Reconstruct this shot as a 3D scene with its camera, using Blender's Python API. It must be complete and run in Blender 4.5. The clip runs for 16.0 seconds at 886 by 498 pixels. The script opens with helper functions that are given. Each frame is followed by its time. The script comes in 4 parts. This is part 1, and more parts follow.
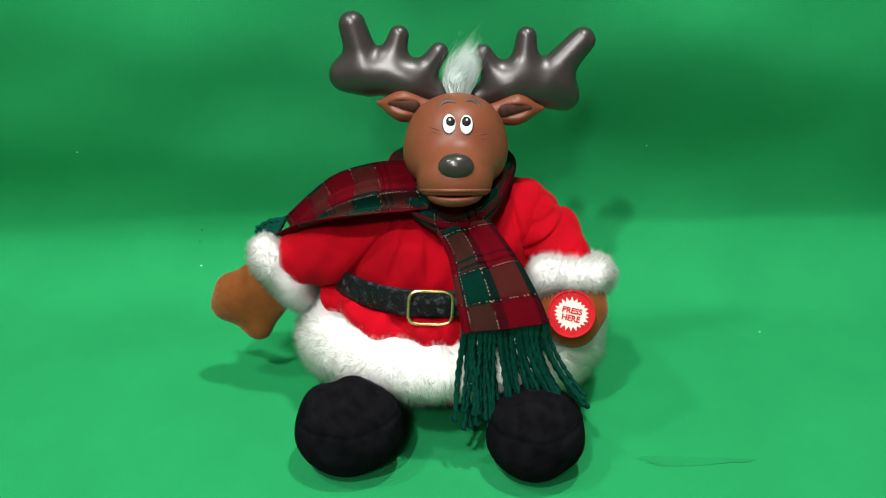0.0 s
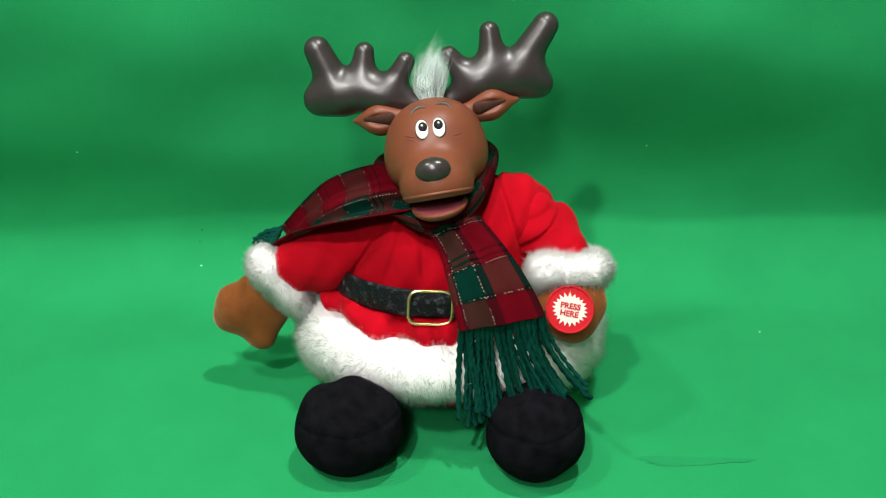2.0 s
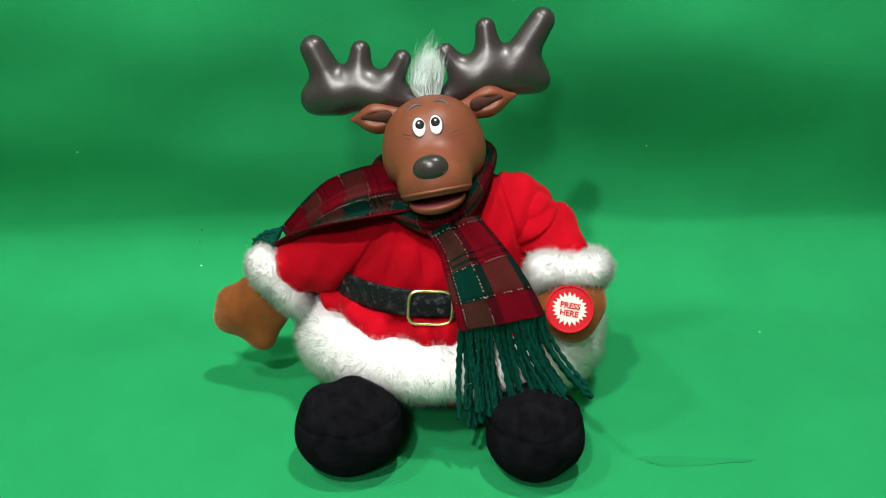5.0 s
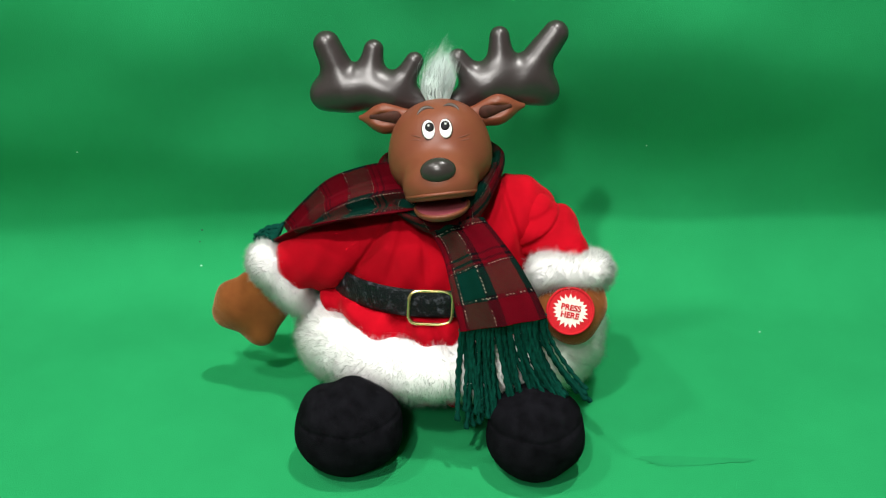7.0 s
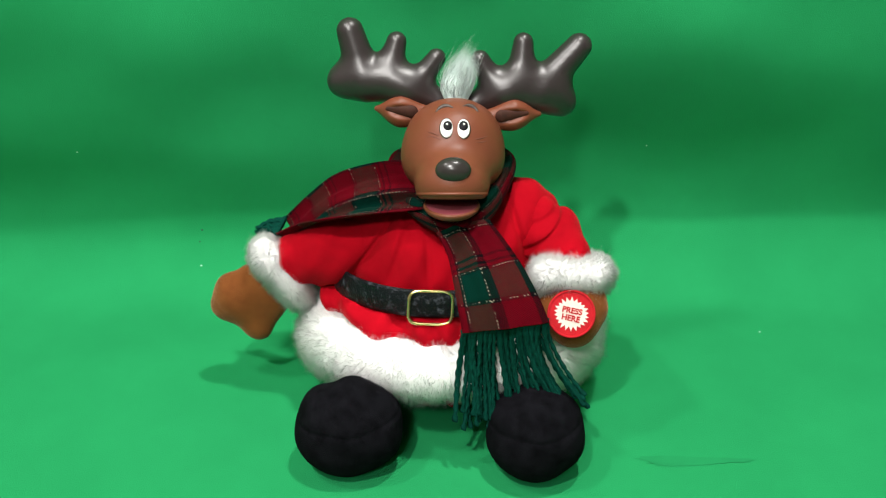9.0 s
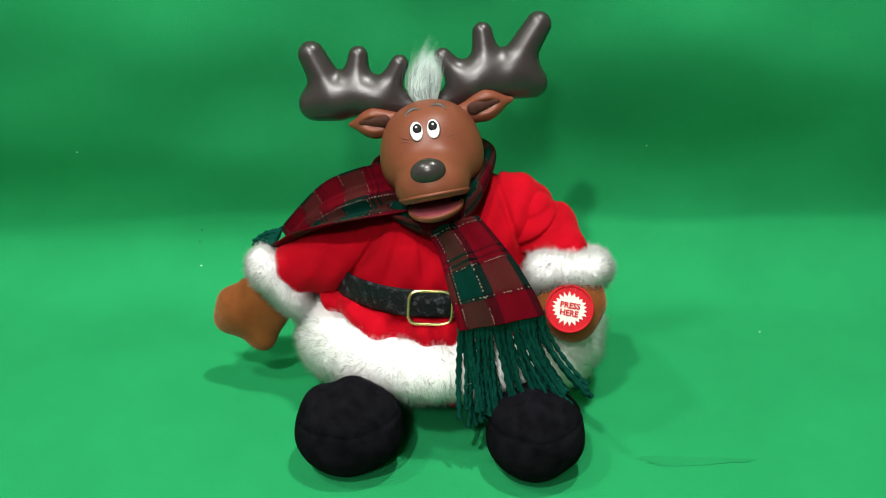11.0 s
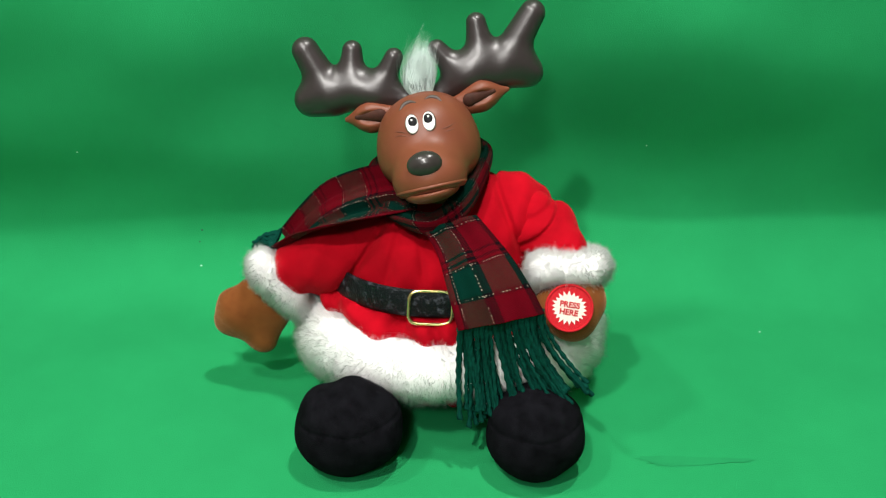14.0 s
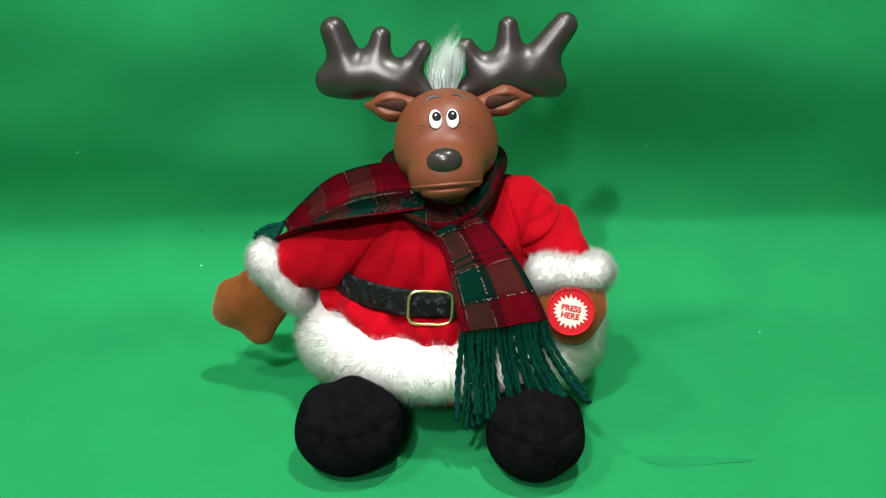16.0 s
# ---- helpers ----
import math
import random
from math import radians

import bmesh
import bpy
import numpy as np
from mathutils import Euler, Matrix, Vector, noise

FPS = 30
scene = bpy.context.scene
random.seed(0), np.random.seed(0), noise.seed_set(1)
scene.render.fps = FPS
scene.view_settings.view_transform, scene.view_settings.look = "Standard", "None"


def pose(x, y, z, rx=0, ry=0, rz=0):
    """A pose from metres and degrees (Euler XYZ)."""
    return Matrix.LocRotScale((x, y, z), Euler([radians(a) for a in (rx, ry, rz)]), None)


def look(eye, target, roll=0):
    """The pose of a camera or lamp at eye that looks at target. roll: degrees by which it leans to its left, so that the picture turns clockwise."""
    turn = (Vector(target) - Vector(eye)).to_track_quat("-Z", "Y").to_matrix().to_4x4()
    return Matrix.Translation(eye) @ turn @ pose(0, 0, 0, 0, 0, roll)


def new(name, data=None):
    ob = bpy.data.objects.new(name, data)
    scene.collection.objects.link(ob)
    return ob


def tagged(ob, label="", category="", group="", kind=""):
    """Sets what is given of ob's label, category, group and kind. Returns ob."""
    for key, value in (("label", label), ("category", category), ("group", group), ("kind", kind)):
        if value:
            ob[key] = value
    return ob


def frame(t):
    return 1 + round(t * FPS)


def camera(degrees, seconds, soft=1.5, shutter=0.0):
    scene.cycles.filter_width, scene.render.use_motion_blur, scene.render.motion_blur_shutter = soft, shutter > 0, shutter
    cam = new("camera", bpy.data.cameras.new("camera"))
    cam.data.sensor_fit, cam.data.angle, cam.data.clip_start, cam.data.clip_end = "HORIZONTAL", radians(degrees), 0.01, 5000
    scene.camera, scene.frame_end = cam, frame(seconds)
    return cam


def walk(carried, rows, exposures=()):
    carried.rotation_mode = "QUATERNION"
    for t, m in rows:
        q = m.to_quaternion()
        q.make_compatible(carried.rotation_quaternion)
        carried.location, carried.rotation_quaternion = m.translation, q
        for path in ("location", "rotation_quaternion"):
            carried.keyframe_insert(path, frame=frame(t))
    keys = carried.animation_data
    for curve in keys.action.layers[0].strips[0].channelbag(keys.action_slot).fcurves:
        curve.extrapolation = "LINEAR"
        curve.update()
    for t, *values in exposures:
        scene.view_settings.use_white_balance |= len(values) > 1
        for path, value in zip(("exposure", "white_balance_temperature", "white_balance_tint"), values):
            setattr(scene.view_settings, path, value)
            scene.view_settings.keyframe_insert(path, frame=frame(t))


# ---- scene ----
cam = camera(50, 16.0, soft=1.2)
EYE = pose(0, -0.69, 0.45, 65, 0, 0)
walk(cam, [(0, EYE), (16.0, EYE)])
scene.view_settings.exposure = 0.0

# ---- light: a dim room lit by a ceiling fitting with several bulbs ----
world = bpy.data.worlds.new("world")
scene.world = world
world.use_nodes = True
world.node_tree.nodes["Background"].inputs[0].default_value = (1.0, 0.97, 0.93, 1)
world.node_tree.nodes["Background"].inputs[1].default_value = 0.03


def bulb_light(x, y, z, watts, size, aim, tint=(1.0, 0.975, 0.935)):
    data = bpy.data.lights.new("bulb_light", "AREA")
    data.shape, data.size, data.energy, data.color = "DISK", size, watts, tint
    ob = new("bulb_light", data)
    ob.matrix_world = look((x, y, z), aim)
    return ob


LAMPS = [(0.30, -0.25, 1.95, 29, 0.08), (-0.95, -0.55, 1.95, 19, 0.18), (-0.50, -1.40, 1.95, 40, 0.08), (-0.35, -2.40, 1.90, 47, 0.30)]
for lx, ly, lz, power, size in LAMPS:
    bulb_light(lx, ly, lz, power, size, (0, 0, 0.1))


# ---- materials ----
def material(name, colour, rough=0.6, second=None, scale=60.0, bump=0.0, bump_scale=400.0, metal=0.0, sheen=0.0,
             sheen_tint=(1, 1, 1), coat=0.0, spec=0.5, blotch=0.5, bias=0.0):
    m = bpy.data.materials.new(name)
    m.use_nodes = True
    nt = m.node_tree
    b = nt.nodes["Principled BSDF"]
    b.inputs["Roughness"].default_value = rough
    b.inputs["Metallic"].default_value = metal
    b.inputs["Sheen Weight"].default_value = sheen
    b.inputs["Sheen Tint"].default_value = (*sheen_tint, 1)
    b.inputs["Sheen Roughness"].default_value = 0.35
    b.inputs["Coat Weight"].default_value = coat
    b.inputs["Specular IOR Level"].default_value = spec
    b.inputs["Base Color"].default_value = (*colour, 1)
    co = nt.nodes.new("ShaderNodeTexCoord")
    if second:
        big = nt.nodes.new("ShaderNodeTexNoise")
        big.inputs["Scale"].default_value, big.inputs["Detail"].default_value = scale, 6
        big.inputs["Roughness"].default_value = 0.6
        nt.links.new(co.outputs["Object"], big.inputs["Vector"])
        ramp = nt.nodes.new("ShaderNodeMapRange")
        ramp.inputs["From Min"].default_value, ramp.inputs["From Max"].default_value = 0.5 + bias - blotch * 0.4, 0.5 + bias + blotch * 0.4
        nt.links.new(big.outputs["Fac"], ramp.inputs["Value"])
        mix = nt.nodes.new("ShaderNodeMix")
        mix.data_type = "RGBA"
        mix.inputs["A"].default_value, mix.inputs["B"].default_value = (*colour, 1), (*second, 1)
        nt.links.new(ramp.outputs["Result"], mix.inputs["Factor"])
        nt.links.new(mix.outputs["Result"], b.inputs["Base Color"])
    if bump:
        fine = nt.nodes.new("ShaderNodeTexNoise")
        fine.inputs["Scale"].default_value, fine.inputs["Detail"].default_value = bump_scale, 4
        nt.links.new(co.outputs["Object"], fine.inputs["Vector"])
        bn = nt.nodes.new("ShaderNodeBump")
        bn.inputs["Strength"].default_value, bn.inputs["Distance"].default_value = bump, 0.001
        nt.links.new(fine.outputs["Fac"], bn.inputs["Height"])
        nt.links.new(bn.outputs["Normal"], b.inputs["Normal"])
    return m


def fur_material(name, colour, through_light=0.3):
    m = material(name, colour, 0.75, bump=0.5, bump_scale=900, sheen=0.3)
    nt = m.node_tree
    tr = nt.nodes.new("ShaderNodeBsdfTranslucent")
    tr.inputs["Color"].default_value = (*colour, 1)
    mix = nt.nodes.new("ShaderNodeMixShader")
    mix.inputs[0].default_value = through_light
    nt.links.new(nt.nodes["Principled BSDF"].outputs[0], mix.inputs[1])
    nt.links.new(tr.outputs[0], mix.inputs[2])
    nt.links.new(mix.outputs[0], nt.nodes["Material Output"].inputs[0])
    return m


GREEN_CLOTH = material("green_cloth", (0.0134, 0.224, 0.074), 0.95, (0.0160, 0.258, 0.086), 9, 0.45, 1100, spec=0.04)
RED_VELVET = material("red_velvet", (0.27, 0.0012, 0.0065), 0.9, (0.41, 0.0022, 0.0100), 26, 0.4, 1500, sheen=0.22, sheen_tint=(1, 0.10, 0.10), spec=0.05)
WHITE_PELT = material("white_pelt", (0.77, 0.77, 0.76), 0.9, bump=0.6, bump_scale=900, sheen=0.2, spec=0.05)
WHITE_FUR = fur_material("white_fur", (0.92, 0.92, 0.91), 0.5)
# white hair with the green light off the cloth mixed into its colour
WHITE_HAIR_GREEN_CAST = fur_material("white_hair_green_cast", (0.86, 0.98, 0.935), 0.5)
VINYL_BROWN = material("brown_vinyl", (0.138, 0.038, 0.018), 0.44, (0.162, 0.046, 0.022), 40, 0.08, 700, spec=0.32)
EAR_DARK = material("ear_shadow_paint", (0.030, 0.011, 0.008), 0.7, (0.055, 0.018, 0.011), 160, spec=0.2)
ANTLER = material("antler_vinyl", (0.020, 0.0145, 0.0150), 0.37, (0.025, 0.018, 0.0185), 30, 0.06, 500, spec=0.65)
NOSE_GREY = material("nose_paint", (0.023, 0.019, 0.018), 0.26, (0.030, 0.025, 0.023), 80, 0.06, 500, spec=0.38)
EYE_WHITE = material("eye_white_paint", (0.82, 0.82, 0.80), 0.3, spec=0.5)
EYE_BLACK = material("eye_black_paint", (0.003, 0.003, 0.004), 0.55, spec=0.15)
BROW_PAINT = material("brow_paint", (0.052, 0.034, 0.026), 0.5, (0.036, 0.022, 0.017), 300)
CREASE_SHADE = material("crease_shade_brown", (0.12, 0.034, 0.018), 0.6)
MOUTH_PINK = material("mouth_pink", (0.30, 0.065, 0.085), 0.5, (0.25, 0.05, 0.065), 90, spec=0.4)
MITTEN = material("tan_plush", (0.205, 0.066, 0.017), 0.9, (0.125, 0.037, 0.009), 45, 0.6, 1300, sheen=0.5, sheen_tint=(1, 0.62, 0.38), spec=0.1)
BOOT_BLACK = material("black_plush", (0.0022, 0.0022, 0.0029), 0.97, (0.0065, 0.0065, 0.0085), 90, 0.6, 1300, spec=0.03)
BELT_BLACK = material("belt_vinyl", (0.0035, 0.0036, 0.0058), 0.36, (0.085, 0.088, 0.11), 170, 1.0, 600, spec=0.22, blotch=0.26, bias=0.14)
GOLD = material("gold_metal", (0.95, 0.72, 0.36), 0.26, (0.86, 0.62, 0.27), 120, metal=1.0)
PATCH_RED = material("patch_red", (0.50, 0.010, 0.018), 0.8, (0.40, 0.008, 0.014), 300, 0.6, 1600, spec=0.2)
PATCH_WHITE = material("patch_white", (0.72, 0.68, 0.60), 0.8, (0.60, 0.55, 0.47), 400, 0.6, 1600)
YARN_GREEN = material("green_yarn", (0.0022, 0.052, 0.036), 0.95, (0.0012, 0.026, 0.018), 250, 0.7, 1100, spec=0.04)
UNDER_PLAID = material("red_underside", (0.16, 0.004, 0.012), 0.9, (0.10, 0.004, 0.010), 120)
PLASTER = material("plaster", (0.36, 0.34, 0.31), 0.9, (0.33, 0.31, 0.28), 3, 0.2, 200)
CARPET = material("room_floor_carpet", (0.30, 0.26, 0.21), 0.95, (0.25, 0.21, 0.17), 12, 0.4, 300)
DUST = material("dark_speck", (0.01, 0.06, 0.03), 0.9)
STREAK_SHADE = material("green_cloth_streak_shade", (0.0130, 0.200, 0.068), 0.95, (0.0150, 0.236, 0.079), 30, 0.25, 900, spec=0.04)
LINT = material("white_lint", (0.45, 0.62, 0.50), 0.9)


def bulb_glow():
    m = bpy.data.materials.new("bulb_glow")
    m.use_nodes = True
    b = m.node_tree.nodes["Principled BSDF"]
    b.inputs["Emission Color"].default_value, b.inputs["Emission Strength"].default_value = (1, 0.94, 0.84, 1), 6
    return m


BULB_GLOW = bulb_glow()


def plaid_material():
    """Woven tartan on UV in metres: u across the scarf, v along it."""
    m = material("tartan_weave", (0.3, 0.01, 0.02), 0.9, spec=0.04)
    nt = m.node_tree
    b = nt.nodes["Principled BSDF"]
    uv = nt.nodes.new("ShaderNodeUVMap")
    sep = nt.nodes.new("ShaderNodeSeparateXYZ")
    nt.links.new(uv.outputs["UV"], sep.inputs[0])

    def op(kind, a, c=None):
        n = nt.nodes.new("ShaderNodeMath")
        n.operation = kind
        for i, v in enumerate((a, c)):
            if v is None:
                continue
            if isinstance(v, (int, float)):
                n.inputs[i].default_value = v
            else:
                nt.links.new(v, n.inputs[i])
        return n.outputs[0]

    red, dark, green, deep = (0.165, 0.0015, 0.009, 1), (0.007, 0.004, 0.006, 1), (0.0012, 0.042, 0.028, 1), (0.0010, 0.033, 0.022, 1)
    off, on = (0, 0, 0, 1), (1, 1, 1, 1)

    def bands(value, period, stops):
        frac = op("FRACT", op("DIVIDE", value, period))
        r = nt.nodes.new("ShaderNodeValToRGB")
        r.color_ramp.interpolation = "CONSTANT"
        els = r.color_ramp.elements
        els[0].position, els[0].color = stops[0]
        els[1].position, els[1].color = stops[1]
        for p, c in stops[2:]:
            els.new(p).color = c
        nt.links.new(frac, r.inputs[0])
        return r.outputs[0]

    across = bands(sep.outputs["X"], 0.064, [(0.0, dark), (0.075, red), (0.43, dark), (0.555, deep), (0.82, dark), (0.86, red)])
    along = bands(sep.outputs["Y"], 0.055, [(0.0, red), (0.36, dark), (0.395, red), (0.455, dark), (0.49, red), (0.525, dark), (0.57, green), (0.94, dark)])
    gold_across = bands(sep.outputs["X"], 0.064, [(0.0, off), (0.535, on), (0.547, off), (0.826, on), (0.838, off)])
    gold_along = bands(sep.outputs["Y"], 0.055, [(0.0, off), (0.537, on), (0.550, off), (0.960, on), (0.973, off)])
    twill = op("FRACT", op("DIVIDE", op("ADD", sep.outputs["X"], sep.outputs["Y"]), 0.0017))
    pick = op("GREATER_THAN", twill, 0.5)
    cloth = nt.nodes.new("ShaderNodeMix")
    cloth.data_type = "RGBA"
    nt.links.new(pick, cloth.inputs["Factor"])
    nt.links.new(across, cloth.inputs["A"])
    nt.links.new(along, cloth.inputs["B"])
    # metallic thread shows only where it floats over the weave
    dash_across = op("GREATER_THAN", op("FRACT", op("DIVIDE", sep.outputs["Y"], 0.0026)), 0.55)
    dash_along = op("GREATER_THAN", op("FRACT", op("DIVIDE", sep.outputs["X"], 0.0026)), 0.55)
    thread = op("MAXIMUM", op("MULTIPLY", gold_across, dash_across), op("MULTIPLY", gold_along, dash_along))
    glitter = nt.nodes.new("ShaderNodeTexNoise")
    glitter.inputs["Scale"].default_value = 420
    nt.links.new(uv.outputs["UV"], glitter.inputs["Vector"])
    thread = op("MULTIPLY", thread, op("GREATER_THAN", glitter.outputs["Fac"], 0.50))
    mix = nt.nodes.new("ShaderNodeMix")
    mix.data_type = "RGBA"
    nt.links.new(thread, mix.inputs["Factor"])
    nt.links.new(cloth.outputs["Result"], mix.inputs["A"])
    mix.inputs["B"].default_value = (0.40, 0.34, 0.26, 1)
    sx = op("SINE", op("MULTIPLY", sep.outputs["X"], 2 * math.pi / 0.0011))
    sy = op("SINE", op("MULTIPLY", sep.outputs["Y"], 2 * math.pi / 0.0011))
    ridge = op("SINE", op("MULTIPLY", op("ADD", sep.outputs["X"], sep.outputs["Y"]), 2 * math.pi / 0.0017))
    # darkens the colour for black twill yarn and for shade in the weave's gaps
    yarn = op("ADD", op("MULTIPLY", op("ADD", op("MULTIPLY", ridge, 0.55), op("MULTIPLY", sx, sy)), 0.36), 0.62)
    shade = nt.nodes.new("ShaderNodeVectorMath")
    shade.operation = "SCALE"
    nt.links.new(mix.outputs["Result"], shade.inputs[0])
    nt.links.new(yarn, shade.inputs["Scale"])
    nt.links.new(shade.outputs[0], b.inputs["Base Color"])
    bn = nt.nodes.new("ShaderNodeBump")
    bn.inputs["Strength"].default_value, bn.inputs["Distance"].default_value = 1.0, 0.0006
    nt.links.new(yarn, bn.inputs["Height"])
    nt.links.new(bn.outputs["Normal"], b.inputs["Normal"])
    return m


TARTAN = plaid_material()


# ---- soft shapes: smooth unions of balls and tapered rods, meshed on a grid ----
def ball(c, r, turn=(0, 0, 0), k=0.006, cut=False):
    rot = np.array(Euler([radians(a) for a in turn]).to_matrix())
    return ("ball", np.array(c), np.array(r if isinstance(r, tuple) else (r, r, r)), rot, k, cut)


def rod(a, b, ra, rb, k=0.006, cut=False, flat=1.0):
    return ("rod", np.array(a), np.array(b), (ra, rb, flat), None, k, cut)


def field(shapes, p):
    d = None
    for s in shapes:
        k, cut = s[-2], s[-1]
        if s[0] == "ball":
            q = (p - s[1]) @ s[3]
            n0 = np.linalg.norm(q / s[2], axis=-1)
            n1 = np.linalg.norm(q / s[2] ** 2, axis=-1)
            e = n0 * (n0 - 1) / np.maximum(n1, 1e-9)
        else:
            a, b, (ra, rb, flat) = s[1], s[2], s[3]
            ab = b - a
            h = np.clip(((p - a) @ ab) / (ab @ ab), 0, 1)
            q = p - a - h[..., None] * ab
            if flat != 1.0:
                q = q * np.array((1, 1 / flat, 1))
            e = (np.linalg.norm(q, axis=-1) - (ra + (rb - ra) * h)) * min(1.0, flat)
        if d is None:
            d = e
        elif cut:
            h = np.clip(0.5 - 0.5 * (d + e) / k, 0, 1)
            d = d * (1 - h) - e * h + k * h * (1 - h)
        else:
            h = np.clip(0.5 + 0.5 * (d - e) / k, 0, 1)
            d = e * h + d * (1 - h) - k * h * (1 - h)
    return d


def blob_arrays(shapes, cell, ripple=None):
    lo, hi = np.full(3, 9.0), np.full(3, -9.0)
    for s in shapes:
        if s[-1]:
            continue
        if s[0] == "ball":
            r = s[2].max()
            lo, hi = np.minimum(lo, s[1] - r), np.maximum(hi, s[1] + r)
        else:
            r = max(s[3][:2])
            lo, hi = np.minimum(lo, np.minimum(s[1], s[2]) - r), np.maximum(hi, np.maximum(s[1], s[2]) + r)
    lo, hi = lo - 3 * cell, hi + 3 * cell
    n = np.ceil((hi - lo) / cell).astype(int) + 1
    g = np.stack(np.meshgrid(*[lo[i] + cell * np.arange(n[i]) for i in range(3)], indexing="ij"), -1)
    f = field(shapes, g)
    if ripple is not None:
        f = f + ripple(g)
    neg = f < 0
    m = n - 1
    acc, cnt = np.zeros((*m, 3)), np.zeros(m)
    for ax in range(3):
        o1, o2 = [i for i in range(3) if i != ax]
        for u in (0, 1):
            for v in (0, 1):
                st = [0, 0, 0]
                st[o1], st[o2] = u, v
                sa = tuple(slice(st[i], st[i] + m[i]) for i in range(3))
                st[ax] = 1
                sb = tuple(slice(st[i], st[i] + m[i]) for i in range(3))
                cross = neg[sa] != neg[sb]
                t = np.where(cross, f[sa] / np.where(cross, f[sa] - f[sb], 1), 0)
                pos = np.zeros((*m, 3))
                pos[..., o1], pos[..., o2], pos[..., ax] = u, v, t
                acc += pos * cross[..., None]
                cnt += cross
    mask = cnt > 0
    idx = np.full(m, -1)
    idx[mask] = np.arange(mask.sum())
    verts = lo + (np.argwhere(mask) + acc[mask] / cnt[mask][:, None]) * cell
    quads = []
    for ax in range(3):
        b, c = (ax + 1) % 3, (ax + 2) % 3
        sl = [slice(1, m[i]) for i in range(3)]
        sl[ax] = slice(0, m[ax])
        sh = list(sl)
        sh[ax] = slice(1, m[ax] + 1)
        a0, a1 = neg[tuple(sl)], neg[tuple(sh)]
        where = np.argwhere(a0 != a1)
        flip = a0[tuple(where.T)]
        for i in range(3):
            if i != ax:
                where[:, i] += 1
        db, dc = np.eye(3, dtype=int)[b], np.eye(3, dtype=int)[c]
        q = np.stack([idx[tuple((where - s).T)] for s in (0 * db, db, db + dc, dc)], 1)
        q[~flip] = q[~flip][:, ::-1]
        quads.append(q)
    return verts, np.concatenate(quads)


def mesh_of(name, verts, faces, mats, uv=None, which=None, smooth=True):
    """faces: a list of index tuples, an array, or a tuple of arrays."""
    me = bpy.data.meshes.new(name)
    if isinstance(faces, list):
        me.from_pydata([tuple(v) for v in verts], [], [tuple(int(i) for i in f) for f in faces])
    else:
        blocks = faces if isinstance(faces, tuple) else (faces,)
        sizes = np.concatenate([np.full(len(b), b.shape[1]) for b in blocks])
        corners = np.concatenate([b.ravel() for b in blocks])
        me.vertices.add(len(verts))
        me.vertices.foreach_set("co", np.asarray(verts, dtype=np.float32).ravel())
        me.loops.add(len(corners))
        me.loops.foreach_set("vertex_index", corners.astype(np.int32))
        me.polygons.add(len(sizes))
        me.polygons.foreach_set("loop_start", (np.cumsum(sizes) - sizes).astype(np.int32))
        me.update(calc_edges=True)
    for mt in (mats if isinstance(mats, (list, tuple)) else [mats]):
        me.materials.append(mt)
    if smooth:
        me.polygons.foreach_set("use_smooth", [True] * len(me.polygons))
    if which is not None:
        me.polygons.foreach_set("material_index", list(which))
    if uv is not None:
        layer = me.uv_layers.new(name="UVMap")
        loops = np.zeros(len(me.loops), dtype=int)
        me.loops.foreach_get("vertex_index", loops)
        layer.data.foreach_set("uv", np.asarray(uv)[loops].ravel())
    me.update()
    return me


def under(name, me, parent, label="", at=None):
    """One mesh object, a part of parent; at: where its own origin lies."""
    if at is not None:
        me.transform(Matrix.Translation(-Vector(at)))
    ob = new(name, me)
    base = Vector(parent.get("home", (0, 0, 0)))
    ob.parent = parent
    if at is None:
        me.transform(Matrix.Translation(-base))
        ob["home"] = tuple(base)
    else:
        ob.location = Vector(at) - base
        ob["home"] = tuple(at)
    if label:
        ob["label"] = label
    return ob


def blob(name, shapes, cell, mat, parent, label="", at=None, ripple=None):
    v, q = blob_arrays(shapes, cell, ripple)
    return under(name, mesh_of(name, v, q, mat), parent, label, at)


def hairs(roots, normals, length, width, comb, rng, jitter=0.35, curl=0.3):
    """Thin tapered blades: five points each."""
    n = len(roots)
    d = normals + comb + rng.normal(0, jitter, (n, 3))
    d /= np.linalg.norm(d, axis=1)[:, None]
    side = np.cross(d, rng.normal(0, 1, (n, 3)))
    side /= np.linalg.norm(side, axis=1)[:, None]
    ln = (length * rng.uniform(0.55, 1.15, n) * np.where(rng.uniform(0, 1, n) < 0.07, 1.8, 1.0))[:, None]
    bend = rng.normal(0, curl, (n, 3)) + comb * 0.5
    mid, tip = roots + d * ln * 0.55 + bend * ln * 0.08, roots + d * ln + bend * ln * 0.35
    w = side * width
    v = np.stack([roots - w, roots + w, mid + w * 0.75, mid - w * 0.75, tip], 1).reshape(-1, 3)
    base = np.arange(n)[:, None] * 5
    return v, (base + np.array([0, 1, 2, 3])), (base + np.array([3, 2, 4]))


